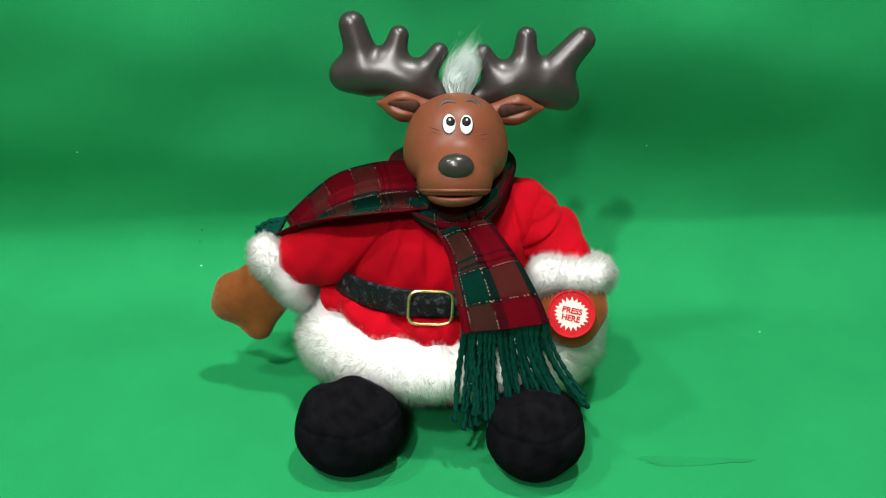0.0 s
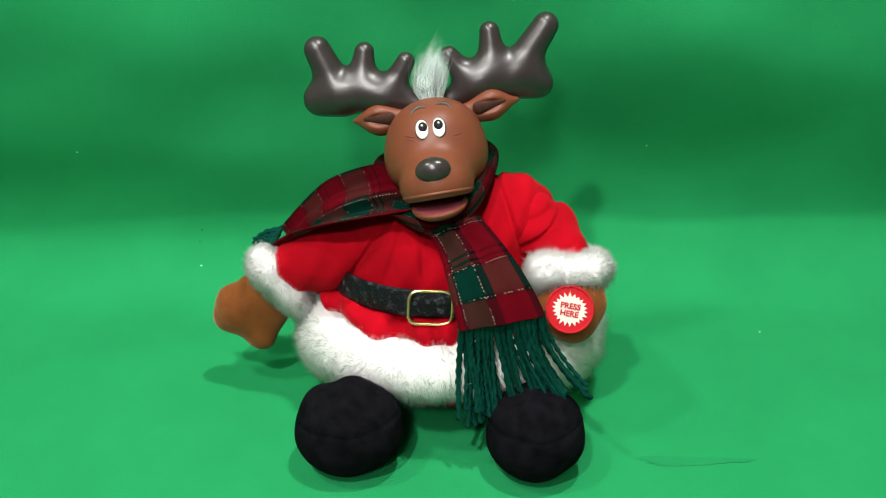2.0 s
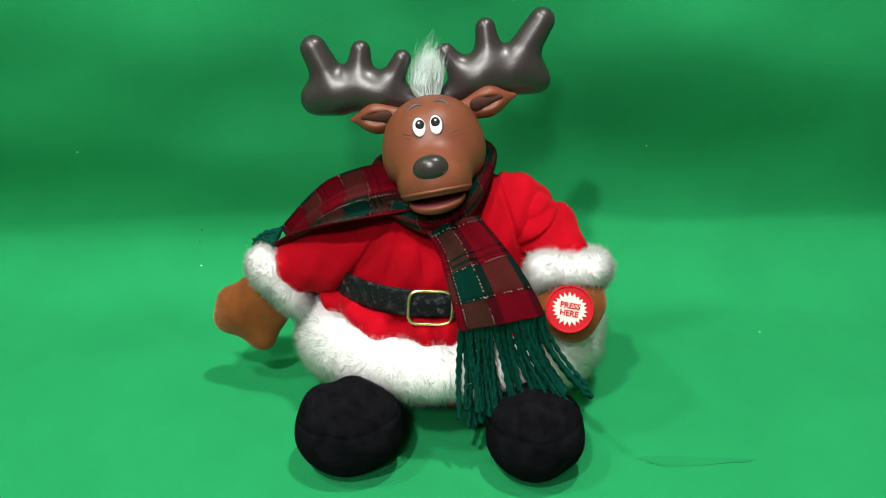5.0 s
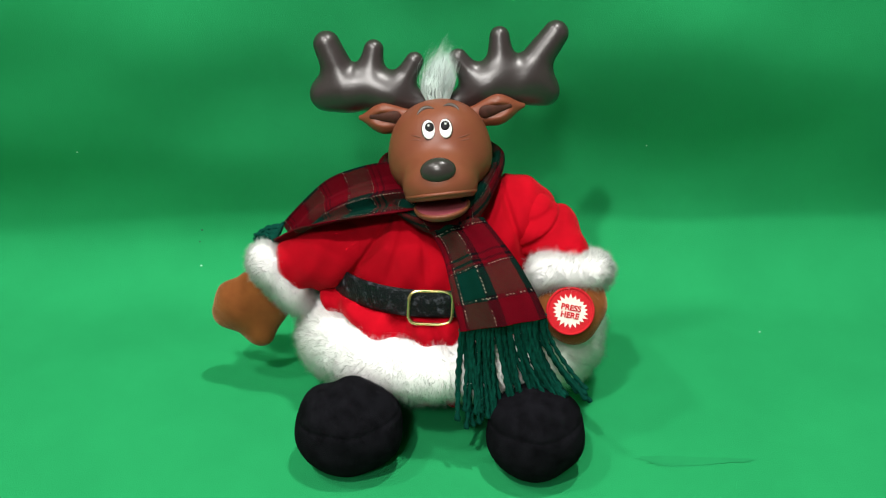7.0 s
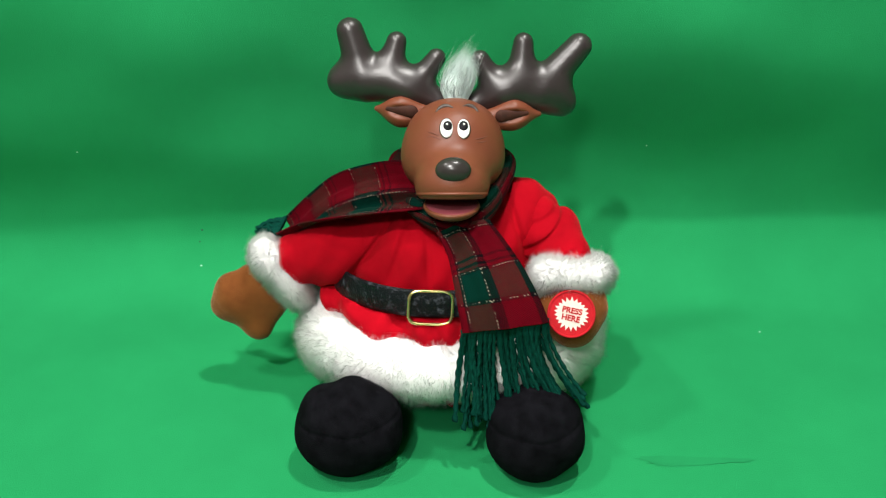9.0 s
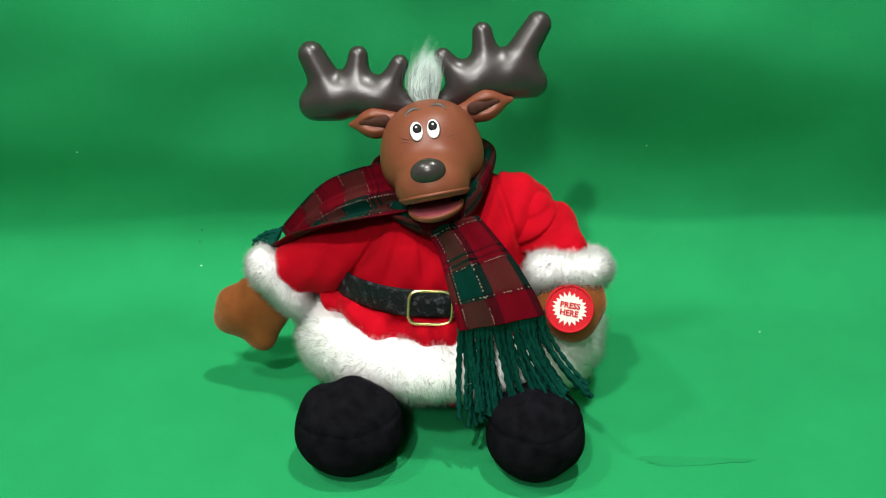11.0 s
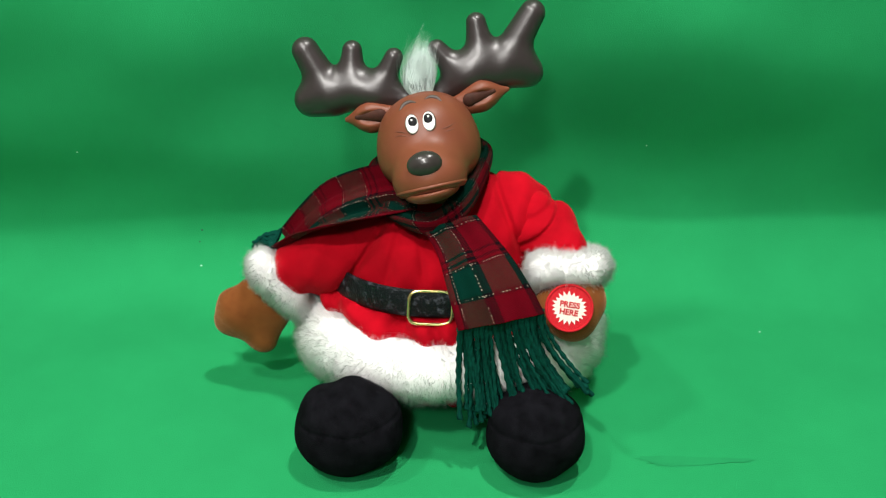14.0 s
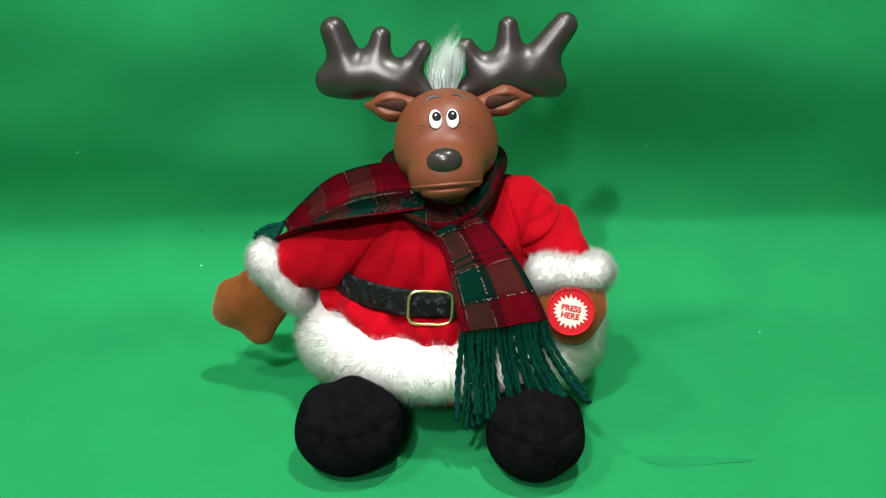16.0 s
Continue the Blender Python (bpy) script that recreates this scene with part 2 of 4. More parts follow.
def furry(name, shapes, cell, mat, parent, count, length, width=0.00022, comb=(0, 0, -0.35), seed=1, label="", at=None, jitter=0.4, ripple=None, lock_size=0.0042):
    rng = np.random.default_rng(seed)
    v, q = blob_arrays(shapes, cell, ripple)
    a, b, c, e = (v[q[:, i]] for i in range(4))
    nrm = np.cross(c - a, e - b)
    area = np.linalg.norm(nrm, axis=1)
    nrm = nrm / np.maximum(area, 1e-12)[:, None]
    eps = 1e-4
    ctr = (a + c) / 2
    grad = np.stack([field(shapes, ctr + np.eye(3)[i] * eps) - field(shapes, ctr - np.eye(3)[i] * eps) for i in range(3)], 1)
    nrm = grad / np.maximum(np.linalg.norm(grad, axis=1), 1e-9)[:, None]
    pick = rng.choice(len(q), count, p=area / area.sum())
    s, t = rng.uniform(0, 1, (2, count, 1))
    roots = (a[pick] * (1 - s) + b[pick] * s) * (1 - t) + (e[pick] * (1 - s) + c[pick] * s) * t
    # locks: hairs of one small patch run together into a common tip
    warp = 0.0016 * np.sin(roots[:, [1, 2, 0]] * 900) + 0.0012 * np.sin(roots[:, [2, 0, 1]] * 1700 + 1)
    cells, lock = np.unique(np.floor((roots + warp) / lock_size).astype(int), axis=0, return_inverse=True)
    lock = lock.ravel()
    tally = np.bincount(lock)[:, None]
    middle = np.stack([np.bincount(lock, roots[:, i]) for i in range(3)], 1) / tally
    facing = np.stack([np.bincount(lock, nrm[pick][:, i]) for i in range(3)], 1) / tally
    lean = rng.normal(0, 0.27, facing.shape)
    tips = middle + (facing + lean + np.array(comb)) * length * rng.uniform(0.75, 1.35, (len(cells), 1))
    hv, hq, ht = hairs(roots, nrm[pick] + lean[lock], length, width, np.array(comb), rng, jitter)
    pull = (0.5 * rng.uniform(0.3, 1.2, count))[:, None]
    hv = hv.reshape(count, 5, 3)
    hv[:, 4] += (tips[lock] - hv[:, 4]) * pull
    hv[:, 2:4] += ((roots + tips[lock]) / 2 - hv[:, 2:4].mean(1))[:, None] * pull[:, None] * 0.5
    hv = hv.reshape(-1, 3)
    verts = np.concatenate([v, hv])
    faces = (q, hq + len(v), ht + len(v))
    me = mesh_of(name, verts, faces, [WHITE_PELT, mat], which=[0] * len(q) + [1] * (2 * count))
    vn = np.zeros((len(v), 3))
    for i in range(4):
        np.add.at(vn, q[:, i], nrm)
    vn /= np.maximum(np.linalg.norm(vn, axis=1), 1e-9)[:, None]
    soft = nrm[pick] + 0.15 * rng.normal(0, 1, (count, 3))
    soft /= np.linalg.norm(soft, axis=1)[:, None]
    me.normals_split_custom_set_from_vertices(np.concatenate([vn, np.repeat(soft, 5, 0)]).tolist())
    return under(name, me, parent, label, at)


def spline(points, n):
    """n points on a smooth curve through the given ones."""
    p = np.array(points, dtype=float)
    p = np.vstack([2 * p[0] - p[1], p, 2 * p[-1] - p[-2]])
    out = []
    for t in np.linspace(0, len(p) - 3 - 1e-6, n):
        i, f = int(t), t - int(t)
        a, b, c, d = p[i:i + 4]
        out.append(0.5 * (2 * b + (c - a) * f + (2 * a - 5 * b + 4 * c - d) * f ** 2 + (3 * b - a - 3 * c + d) * f ** 3))
    return np.array(out)


def ribbon(name, left, right, mat, parent, n=50, across=24, thick=0.0016, bulge=0.004, waves=1.5, v0=0.0, u0=0.0, seed=2, label="", width=None, fold=0.0012, crease=()):
    """A strip of cloth between two edge curves, bulging outwards, with folds along it."""
    rng = np.random.default_rng(seed)
    a, b = spline(left, n), spline(right, n)
    mid = (a + b) / 2
    run = np.concatenate([[0], np.cumsum(np.linalg.norm(np.diff(mid, axis=0), axis=1))])
    tang = np.gradient(mid, axis=0)
    side = b - a
    out = np.cross(side, tang)
    out /= np.linalg.norm(out, axis=1)[:, None]
    s = np.linspace(0, 1, across)
    ph = rng.uniform(0, 6)
    wide = width or np.linalg.norm(side, axis=1).mean()
    grids, uvs = [], []
    for layer in (0, 1):
        pts = a[:, None] + side[:, None] * s[None, :, None]
        h = bulge * np.sin(np.pi * s)[None] ** 0.7 + fold * np.sin(2 * np.pi * waves * s[None] + ph + 25 * run[:, None]) * np.sin(np.pi * s)[None]
        for place, depth, wide_by in crease:
            h = h - depth * np.exp(-((s - place) / wide_by) ** 2)[None] * np.sin(np.pi * np.clip(np.linspace(0, 1.15, n), 0, 1))[:, None] ** 0.4
        h = h - layer * thick
        grids.append((pts + out[:, None] * h[..., None]).reshape(-1, 3))
        uvs.append(np.stack(np.broadcast_arrays(u0 + wide * s[None], v0 + run[:, None]), -1).reshape(-1, 2))
    v, uv = np.concatenate(grids), np.concatenate(uvs)
    N, faces = n * across, []
    for i in range(n - 1):
        for j in range(across - 1):
            p = i * across + j
            faces.append((p, p + across, p + across + 1, p + 1))
            faces.append((N + p, N + p + 1, N + p + across + 1, N + p + across))
    rim = [j for j in range(across)] + [i * across + across - 1 for i in range(1, n)] + [(n - 1) * across + j for j in range(across - 2, -1, -1)] + [i * across for i in range(n - 2, 0, -1)]
    for i, p in enumerate(rim):
        q = rim[(i + 1) % len(rim)]
        faces.append((p, q, q + N, p + N))
    return under(name, mesh_of(name, v, faces, mat, uv), parent, label)


def tube(name, points, radius, mat, parent, n=24, sides=8, taper=None, label="", twist=0.0, closed=False, flat=1.0, at=None):
    p = spline(points, n)
    if closed:
        p = p[:-1]
    n = len(p)
    tang = np.gradient(p, axis=0)
    if closed:
        tang = np.roll(p, -1, 0) - np.roll(p, 1, 0)
    tang /= np.linalg.norm(tang, axis=1)[:, None]
    ref = np.array([0.0, 1.0, 0.02])
    v = []
    for i in range(n):
        x = np.cross(tang[i], ref)
        x /= np.linalg.norm(x)
        y = np.cross(x, tang[i])
        r = radius * (taper(i / (n - 1)) if taper else 1)
        for j in range(sides):
            w = 2 * math.pi * j / sides
            rr = r * (1 + (0.34 * math.cos(2 * (w + twist * i)) if twist else 0))
            v.append(p[i] + x * rr * math.cos(w) + y * rr * flat * math.sin(w))
    faces = []
    for i in range(n if closed else n - 1):
        for j in range(sides):
            k, i2 = (j + 1) % sides, (i + 1) % n
            faces.append((i * sides + j, i * sides + k, i2 * sides + k, i2 * sides + j))
    if not closed:
        faces.append(tuple(range(sides))[::-1])
        faces.append(tuple((n - 1) * sides + j for j in range(sides)))
    return under(name, mesh_of(name, np.array(v), faces, mat), parent, label, at)


from mathutils.bvhtree import BVHTree


# ---- the place: a green cloth hung behind a table and spread over it ----
def cloth_sweep():
    xs, path = np.linspace(-1.3, 1.3, 261), []
    for y in np.linspace(-1.0, 0.115, 90):
        path.append((y, 0.0))
    r = 0.085
    for a in np.linspace(0, math.pi / 2 + 0.11, 26)[1:]:
        path.append((0.115 + r * math.sin(a), r - r * math.cos(a)))
    y0, z0 = path[-1]
    for s in np.linspace(0, 1.1, 110)[1:]:
        path.append((y0 - 0.06 * s - 0.041 * (1 - math.exp(-(s / 0.12) ** 2)), z0 + s))
    v = []
    for i, (y, z) in enumerate(path):
        for x in xs:
            up = min(1.0, max(0.0, (z - 0.05) / 0.1))
            k = noise.noise(Vector((x * 3.2 + z * 2.4, z * 4.4 + 4, 0.3))) * 0.028 + noise.noise(Vector((x * 6 + z * 5, z * 7, 2.3))) * 0.013 + noise.noise(Vector((x * 5 - z * 9, z * 6 + x * 3, 5.3))) * 0.006
            floor_k = (noise.noise(Vector((x * 3.0, y * 3.0, 7.1))) * 0.5 + 0.5) * 0.0012 * (1 if y < -0.3 or abs(x) > 0.25 else 0.2)
            sag = 0.010 * math.sin(x * 4.2 + 0.6)
            k += 0.0016 * math.exp(-((z - 0.075 - 0.01 * noise.noise(Vector((x * 3, 1.7, 0)))) / 0.004) ** 2)
            v.append((x, y + up * k + (sag * min(1, z / 0.08) if z > 0 else 0), z - (floor_k if z == 0 else 0)))
    w = len(xs)
    f = [(i * w + j, i * w + j + 1, (i + 1) * w + j + 1, (i + 1) * w + j) for i in range(len(path) - 1) for j in range(w - 1)]
    ob = new("backdrop", mesh_of("backdrop", v, f, GREEN_CLOTH))
    tagged(ob, "bright green cloth sweeping from table up behind toy", "backdrop", kind="structure")
    return ob


def box(bm, lo, hi):
    m = Matrix.Translation([(a + b) / 2 for a, b in zip(lo, hi)]) @ Matrix.Diagonal([b - a for a, b in zip(lo, hi)] + [1])
    bmesh.ops.create_cube(bm, size=1, matrix=m)


def slab(name, lo, hi, mat, label, category):
    bm = bmesh.new()
    box(bm, lo, hi)
    me = bpy.data.meshes.new(name)
    bm.to_mesh(me)
    bm.free()
    me.materials.append(mat)
    return tagged(new(name, me), label, category, kind="structure")


def room():
    slab("floor", (-2.2, -3.0, -0.80), (2.2, 1.6, -0.75), CARPET, "plain beige carpet of the dim room", "floor")
    slab("ceiling", (-2.2, -3.0, 2.05), (2.2, 1.6, 2.10), PLASTER, "plain greige plaster ceiling above the table", "ceiling")
    slab("wall_north", (-2.2, 1.5, -0.75), (2.2, 1.6, 2.05), PLASTER, "plain greige wall behind the green cloth", "wall")
    slab("wall_south", (-2.2, -3.0, -0.75), (2.2, -2.9, 2.05), PLASTER, "plain greige wall facing the toy", "wall")
    slab("wall_west", (-2.2, -2.9, -0.75), (-2.1, 1.5, 2.05), PLASTER, "plain greige side wall", "wall")
    slab("wall_east", (2.1, -2.9, -0.75), (2.2, 1.5, 2.05), PLASTER, "plain greige side wall of room", "wall")
    slab("table", (-1.2, -0.98, -0.75), (1.2, 0.30, -0.012), CARPET, "low table hidden under the green cloth", "table")


cloth_sweep()
room()

# ---- the toy ----
toy = new("reindeer_toy")
toy["home"] = (0.0, 0.0, 0.0)
tagged(toy, "plush reindeer toy in white-trimmed red velvet coat, sitting on green cloth", "toy")


def coat_ripple(p):
    x, z = p[..., 0], p[..., 2]
    tuck = sum(d * np.exp(-((x - x0 - m * (z - 0.155)) / 0.0028) ** 2) for x0, m, d in ((-0.046, 0.70, 0.0034), (-0.030, 0.35, 0.0018), (-0.012, -0.05, 0.0022), (0.058, -0.35, 0.0030))) * np.clip((z - 0.118) / 0.015, 0, 1)
    return tuck + 0.0012 * np.sin(x * 120 + 2 * np.sin(z * 45) + 1.3) * np.clip((z - 0.11) / 0.02, 0, 1) + 0.0007 * np.sin(x * 260 - z * 150) + 0.0026 * np.sin(x * 190 + z * 100 + 2 * np.sin(x * 60)) * np.clip((0.107 - z) / 0.01, 0, 1)


def bent_sleeve_ripple(p):
    """Creases that fan from the armhole down to the cuff."""
    x, z = p[..., 0], p[..., 2]
    fold = sum(d * np.exp(-((z - z0 - m * (x - 0.075)) / w) ** 2) * np.clip((0.104 - x) / 0.012, 0, 1)
               for z0, m, w, d in ((0.137, 0.62, 0.0022, 0.0030), (0.1495, 0.80, 0.0026, 0.0034), (0.1625, 0.35, 0.0030, 0.0022)))
    seam = 0.0026 * np.exp(-((x - 0.060 - 0.35 * (z - 0.15)) / 0.0022) ** 2)
    return fold + seam + 0.0011 * np.sin(x * 150 - z * 110)


def pelt_ripple(p):
    x, y, z = p[..., 0], p[..., 1], p[..., 2]
    return 0.0009 * np.sin(x * 330 + 2 * np.sin(z * 260)) * np.sin(z * 300 + y * 280 + 1) + 0.0008 * np.sin(x * 140 + z * 170 + y * 90)


def build_coat():
    lower = [ball((0.004, 0.015, 0.10), (0.090, 0.082, 0.040), k=0.01),
             ball((0.006, 0.022, 0.055), (0.112, 0.104, 0.055), k=0.02)]
    for i in range(44):
        a = 2 * math.pi * i / 44
        front = max(0.0, -math.sin(a))
        lower.append(ball((0.005 + 0.093 * math.cos(a), 0.014 + 0.086 * math.sin(a), 0.094 - 0.004 * front + 0.0015 * math.sin(7 * a)), 0.0105 + 0.0022 * math.sin(11 * a + 0.7) + 0.0014 * math.sin(17 * a), k=0.006))
    blob("coat_skirt", lower, 0.0018, RED_VELVET, toy, "red velvet coat skirt below the belt", ripple=coat_ripple)
    upper = [ball((-0.0037, 0.0120, 0.1201), (0.069, 0.070, 0.0370), k=0.01),
             ball((0.0018, 0.0080, 0.1425), (0.066, 0.058, 0.040), k=0.03),
             rod((-0.0567, 0.0120, 0.1373), (0.0663, 0.0120, 0.1492), 0.028, 0.029, k=0.035)]
    blob("coat_chest", upper, 0.0015, RED_VELVET, toy, "red velvet coat chest with soft folds", at=(-0.0088, 0.0000, 0.0827), ripple=coat_ripple)
    hem = []
    for i in range(40):
        a = 2 * math.pi * i / 40
        front = max(0.0, -math.sin(a))
        c = (0.006 + 0.104 * math.cos(a), 0.014 + 0.098 * math.sin(a), 0.050 + 0.0185 * front ** 1.3 + 0.002 * math.sin(5 * a + 1))
        hem.append(ball(c, (0.0215, 0.0205, 0.038 - 0.0185 * front ** 0.7), k=0.012))
    furry("fur_hem", hem, 0.0035, WHITE_FUR, toy, 150000, 0.0058, width=0.00006, comb=(0, 0, -0.2), seed=3, jitter=0.32, ripple=pelt_ripple, label="thick white plush fur hem")
    seat = [ball((0.005, 0.020, 0.026), (0.080, 0.070, 0.026)), rod((-0.05, -0.030, 0.036), (0.05, -0.030, 0.036), 0.020, 0.020)]
    blob("trouser_seat", seat, 0.004, UNDER_PLAID, toy, "dark red trousers under the coat hem")


build_coat()


def build_belt():
    ring = lambda a, dz, grow: (0.004 + (0.0935 + grow) * math.sin(a), 0.015 - (0.0850 + grow) * math.cos(a), 0.1165 + dz - 0.003 * (1 - math.cos(a)) + (0.003 * math.sin(a)))
    angs = np.linspace(-1.9, 1.9, 30)
    low = [ring(a, -0.0105, 0.003) for a in angs]
    high = [ring(a, 0.0105, 0.0005) for a in angs]
    belt = ribbon("belt", high, low, BELT_BLACK, toy, n=60, across=10, thick=0.0016, bulge=0.0006, waves=1, fold=0.0004, label="black scuffed vinyl belt")
    c = np.array((-0.0092, -0.0740, 0.1150))
    x, y = np.array([0.999, 0.02, -0.04]), np.array([0.05, 0.25, 0.95])
    pts = []
    for i in range(33):
        a = 2 * math.pi * i / 32
        s, t = math.cos(a), math.sin(a)
        pts.append(c + x * 0.0162 * math.copysign(abs(s) ** 0.45, s) + y * 0.0128 * math.copysign(abs(t) ** 0.45, t))
    tube("buckle", pts, 0.0013, GOLD, belt, n=129, sides=8, label="rounded gold metal buckle", closed=True)


build_belt()


def boot_ripple(p):
    x, y, z = p[..., 0], p[..., 1], p[..., 2]
    crease = 0.0010 * np.sin(x * 190 + 2.5 * np.sin(z * 90)) * np.clip((z - 0.040) / 0.012, 0, 1)
    return crease + 0.0011 * np.exp(-((z - 0.046 - 0.05 * (x - 0.07 * np.sign(x))) / 0.0011) ** 2) + 0.0008 * np.sin(x * 90 + z * 130 + y * 60)


def build_boot(cx, cy, w, label):
    shapes = [ball((cx, cy, 0.036), (w, 0.034, 0.0330), k=0.01),
              ball((cx, cy - 0.003, 0.029), (w * 0.92, 0.033, 0.029), k=0.012),
              rod((cx, cy + 0.02, 0.025), (cx * 0.97, cy + 0.075, 0.020), 0.022, 0.018, k=0.014)]
    return blob("boot", shapes, 0.0016, BOOT_BLACK, toy, label, ripple=boot_ripple)


build_boot(-0.0695, -0.106, 0.0392, "round black plush boot, sole facing forward")
build_boot(0.0680, -0.112, 0.0350, "round black plush boot half under fringe")


# ---- head ----
NECK = (0.0099, 0.0000, 0.1485)
TILT = (-20, 0, 0)
FORWARD = np.array((0.0, -math.cos(radians(20)), math.sin(radians(20))))


def LIP(a):
    """A point of the upper lip's rim."""
    return np.array((0.0084, -0.0611, 0.2032)) + np.array((1, 0, 0)) * 0.0246 * math.sin(a) + FORWARD * 0.0250 * math.cos(a)


head_shapes = [ball((0.0101, -0.0122, 0.2353), (0.0310, 0.034, 0.0235), TILT, k=0.01),
               ball((0.0092, -0.0215, 0.2170), (0.0386, 0.037, 0.0305), TILT, k=0.018),
               ball((0.0084, -0.0587, 0.2100), (0.0268, 0.0265, 0.0217), TILT, k=0.012),
               ball((0.0085, -0.0949, 0.1074), 0.1, TILT, k=0.0025, cut=True),
               rod((0.0094, -0.0116, 0.2048), NECK, 0.022, 0.020, k=0.006)]


def on_skin(p, lift=0.0):
    """The point of the face in front of or behind p, raised by lift."""
    ts = np.linspace(0.09, -0.05, 400)
    d = field(head_shapes, np.array(p) + ts[:, None] * FORWARD)
    return np.array(p) + FORWARD * (ts[np.argmax(d < 0)] + lift)


def build_head():
    head = blob("head", head_shapes, 0.0013, VINYL_BROWN, toy, "smooth brown vinyl reindeer head", at=NECK)

    nose_at = on_skin((0.0089, -0.0734, 0.2251), -0.001)
    blob("nose", [ball(nose_at, (0.0124, 0.0075, 0.0090), TILT)], 0.0008, NOSE_GREY, head, "glossy dark grey oval nose")
    for white, pupil, glint in (((0.0044, -0.0444, 0.2463), (0.0052, -0.0438, 0.2478), (0.0048, -0.0434, 0.2489)), ((0.0164, -0.0445, 0.2459), (0.0164, -0.0438, 0.2478), (0.0168, -0.0434, 0.2489))):
        wp = on_skin(white, -0.0002)
        blob("eye_rim", [ball(wp - FORWARD * 0.0005, (0.0052, 0.0022, 0.0079), (-40, 0, 0))], 0.0005, BROW_PAINT, head, "thin dark painted eye outline")
        blob("eye", [ball(wp, (0.0047, 0.0022, 0.0074), (-40, 0, 0))], 0.0005, EYE_WHITE, head, "white oval painted eye")
        pp = wp + np.array(pupil) - np.array(white) + FORWARD * 0.0014
        blob("pupil", [ball(pp, (0.0033, 0.0012, 0.0038), (-38, 0, 0))], 0.0004, EYE_BLACK, head, "black pupil")
        # the pupil's highlight is a small white bead, not a reflection
        gp = wp + np.array(glint) - np.array(white) + FORWARD * 0.0024
        blob("eye_glint", [ball(gp, 0.0008)], 0.0002, EYE_WHITE, head, "white painted glint")
    for pts in (((-0.0032, -0.0310, 0.2538), (0.0004, -0.0299, 0.2569), (0.0049, -0.0295, 0.2580), (0.0093, -0.0299, 0.2569)),
                ((0.0158, -0.0295, 0.2580), (0.0202, -0.0293, 0.2584), (0.0243, -0.0299, 0.2569), (0.0271, -0.0309, 0.2542))):
        tube("eyebrow", [on_skin(p, -0.0004) for p in pts], 0.0021, BROW_PAINT, head, n=20, sides=8, taper=lambda q: 0.35 + 0.75 * math.sin(math.pi * q), flat=0.6, label="dark painted eyebrow")
    # shade of the shallow cheek grooves, drawn as thin darker brown tubes
    for pts in (((-0.0108, -0.0466, 0.2403), (-0.0056, -0.0464, 0.2407), (-0.0004, -0.0471, 0.2388)), ((-0.0088, -0.0452, 0.2441), (-0.0048, -0.0456, 0.2429), (-0.0012, -0.0461, 0.2415)),
                ((0.0232, -0.0471, 0.2388), (0.0288, -0.0468, 0.2396), (0.0344, -0.0461, 0.2415)), ((0.0248, -0.0478, 0.2370), (0.0292, -0.0478, 0.2370), (0.0332, -0.0474, 0.2381))):
        tube("cheek_crease", [on_skin(p, 0.0001) for p in pts], 0.0007, CREASE_SHADE, head, n=14, sides=6, taper=lambda q: 0.3 + 0.7 * math.sin(math.pi * q), flat=0.5)
    tube("upper_lip", [tuple(LIP(a)) for a in np.linspace(-1.5, 1.5, 15)], 0.0013, VINYL_BROWN, head, n=50, sides=10)
    # the crease above the lip likewise has its shade as a darker line
    lip = [on_skin(p, -0.0003) for p in ((-0.0111, -0.0686, 0.2091), (-0.0031, -0.0780, 0.2123), (0.0082, -0.0780, 0.2123), (0.0195, -0.0780, 0.2123), (0.0277, -0.0686, 0.2091))]
    tube("lip_crease", lip, 0.0004, CREASE_SHADE, head, n=30, sides=6, flat=0.5)

    left = [rod((-0.0009, 0.0120, 0.2517), (-0.0295, 0.0160, 0.2619), 0.0085, 0.0130, k=0.01), rod((-0.0295, 0.0160, 0.2628), (-0.0697, 0.0220, 0.2665), 0.0132, 0.0125, k=0.010),
            rod((-0.0574, 0.0180, 0.2632), (-0.0754, 0.0220, 0.2638), 0.0120, 0.0098, k=0.012),
            rod((-0.0594, 0.0200, 0.2726), (-0.0680, 0.0240, 0.3020), 0.0128, 0.0102, k=0.010), rod((-0.0401, 0.0180, 0.2701), (-0.0330, 0.0220, 0.2944), 0.0114, 0.0076, k=0.011),
            rod((-0.0196, 0.0140, 0.2612), (-0.0030, 0.0160, 0.2835), 0.0098, 0.0070, k=0.010)]
    right = [rod((0.0262, 0.0120, 0.2499), (0.0519, 0.0160, 0.2584), 0.0085, 0.0130, k=0.01), rod((0.0518, 0.0160, 0.2593), (0.0870, 0.0220, 0.2559), 0.0140, 0.0140, k=0.010),
             rod((0.0736, 0.0180, 0.2557), (0.0948, 0.0220, 0.2462), 0.0120, 0.0090, k=0.012),
             rod((0.0820, 0.0200, 0.2652), (0.1050, 0.0240, 0.2905), 0.0128, 0.0098, k=0.010), rod((0.0611, 0.0180, 0.2692), (0.0626, 0.0220, 0.2935), 0.0114, 0.0076, k=0.011),
             rod((0.0432, 0.0140, 0.2590), (0.0300, 0.0160, 0.2822), 0.0098, 0.0070, k=0.010)]
    for shapes in (left, right):
        blob("antler", shapes, 0.0015, ANTLER, head, "dark brown glossy vinyl antler with three tines")
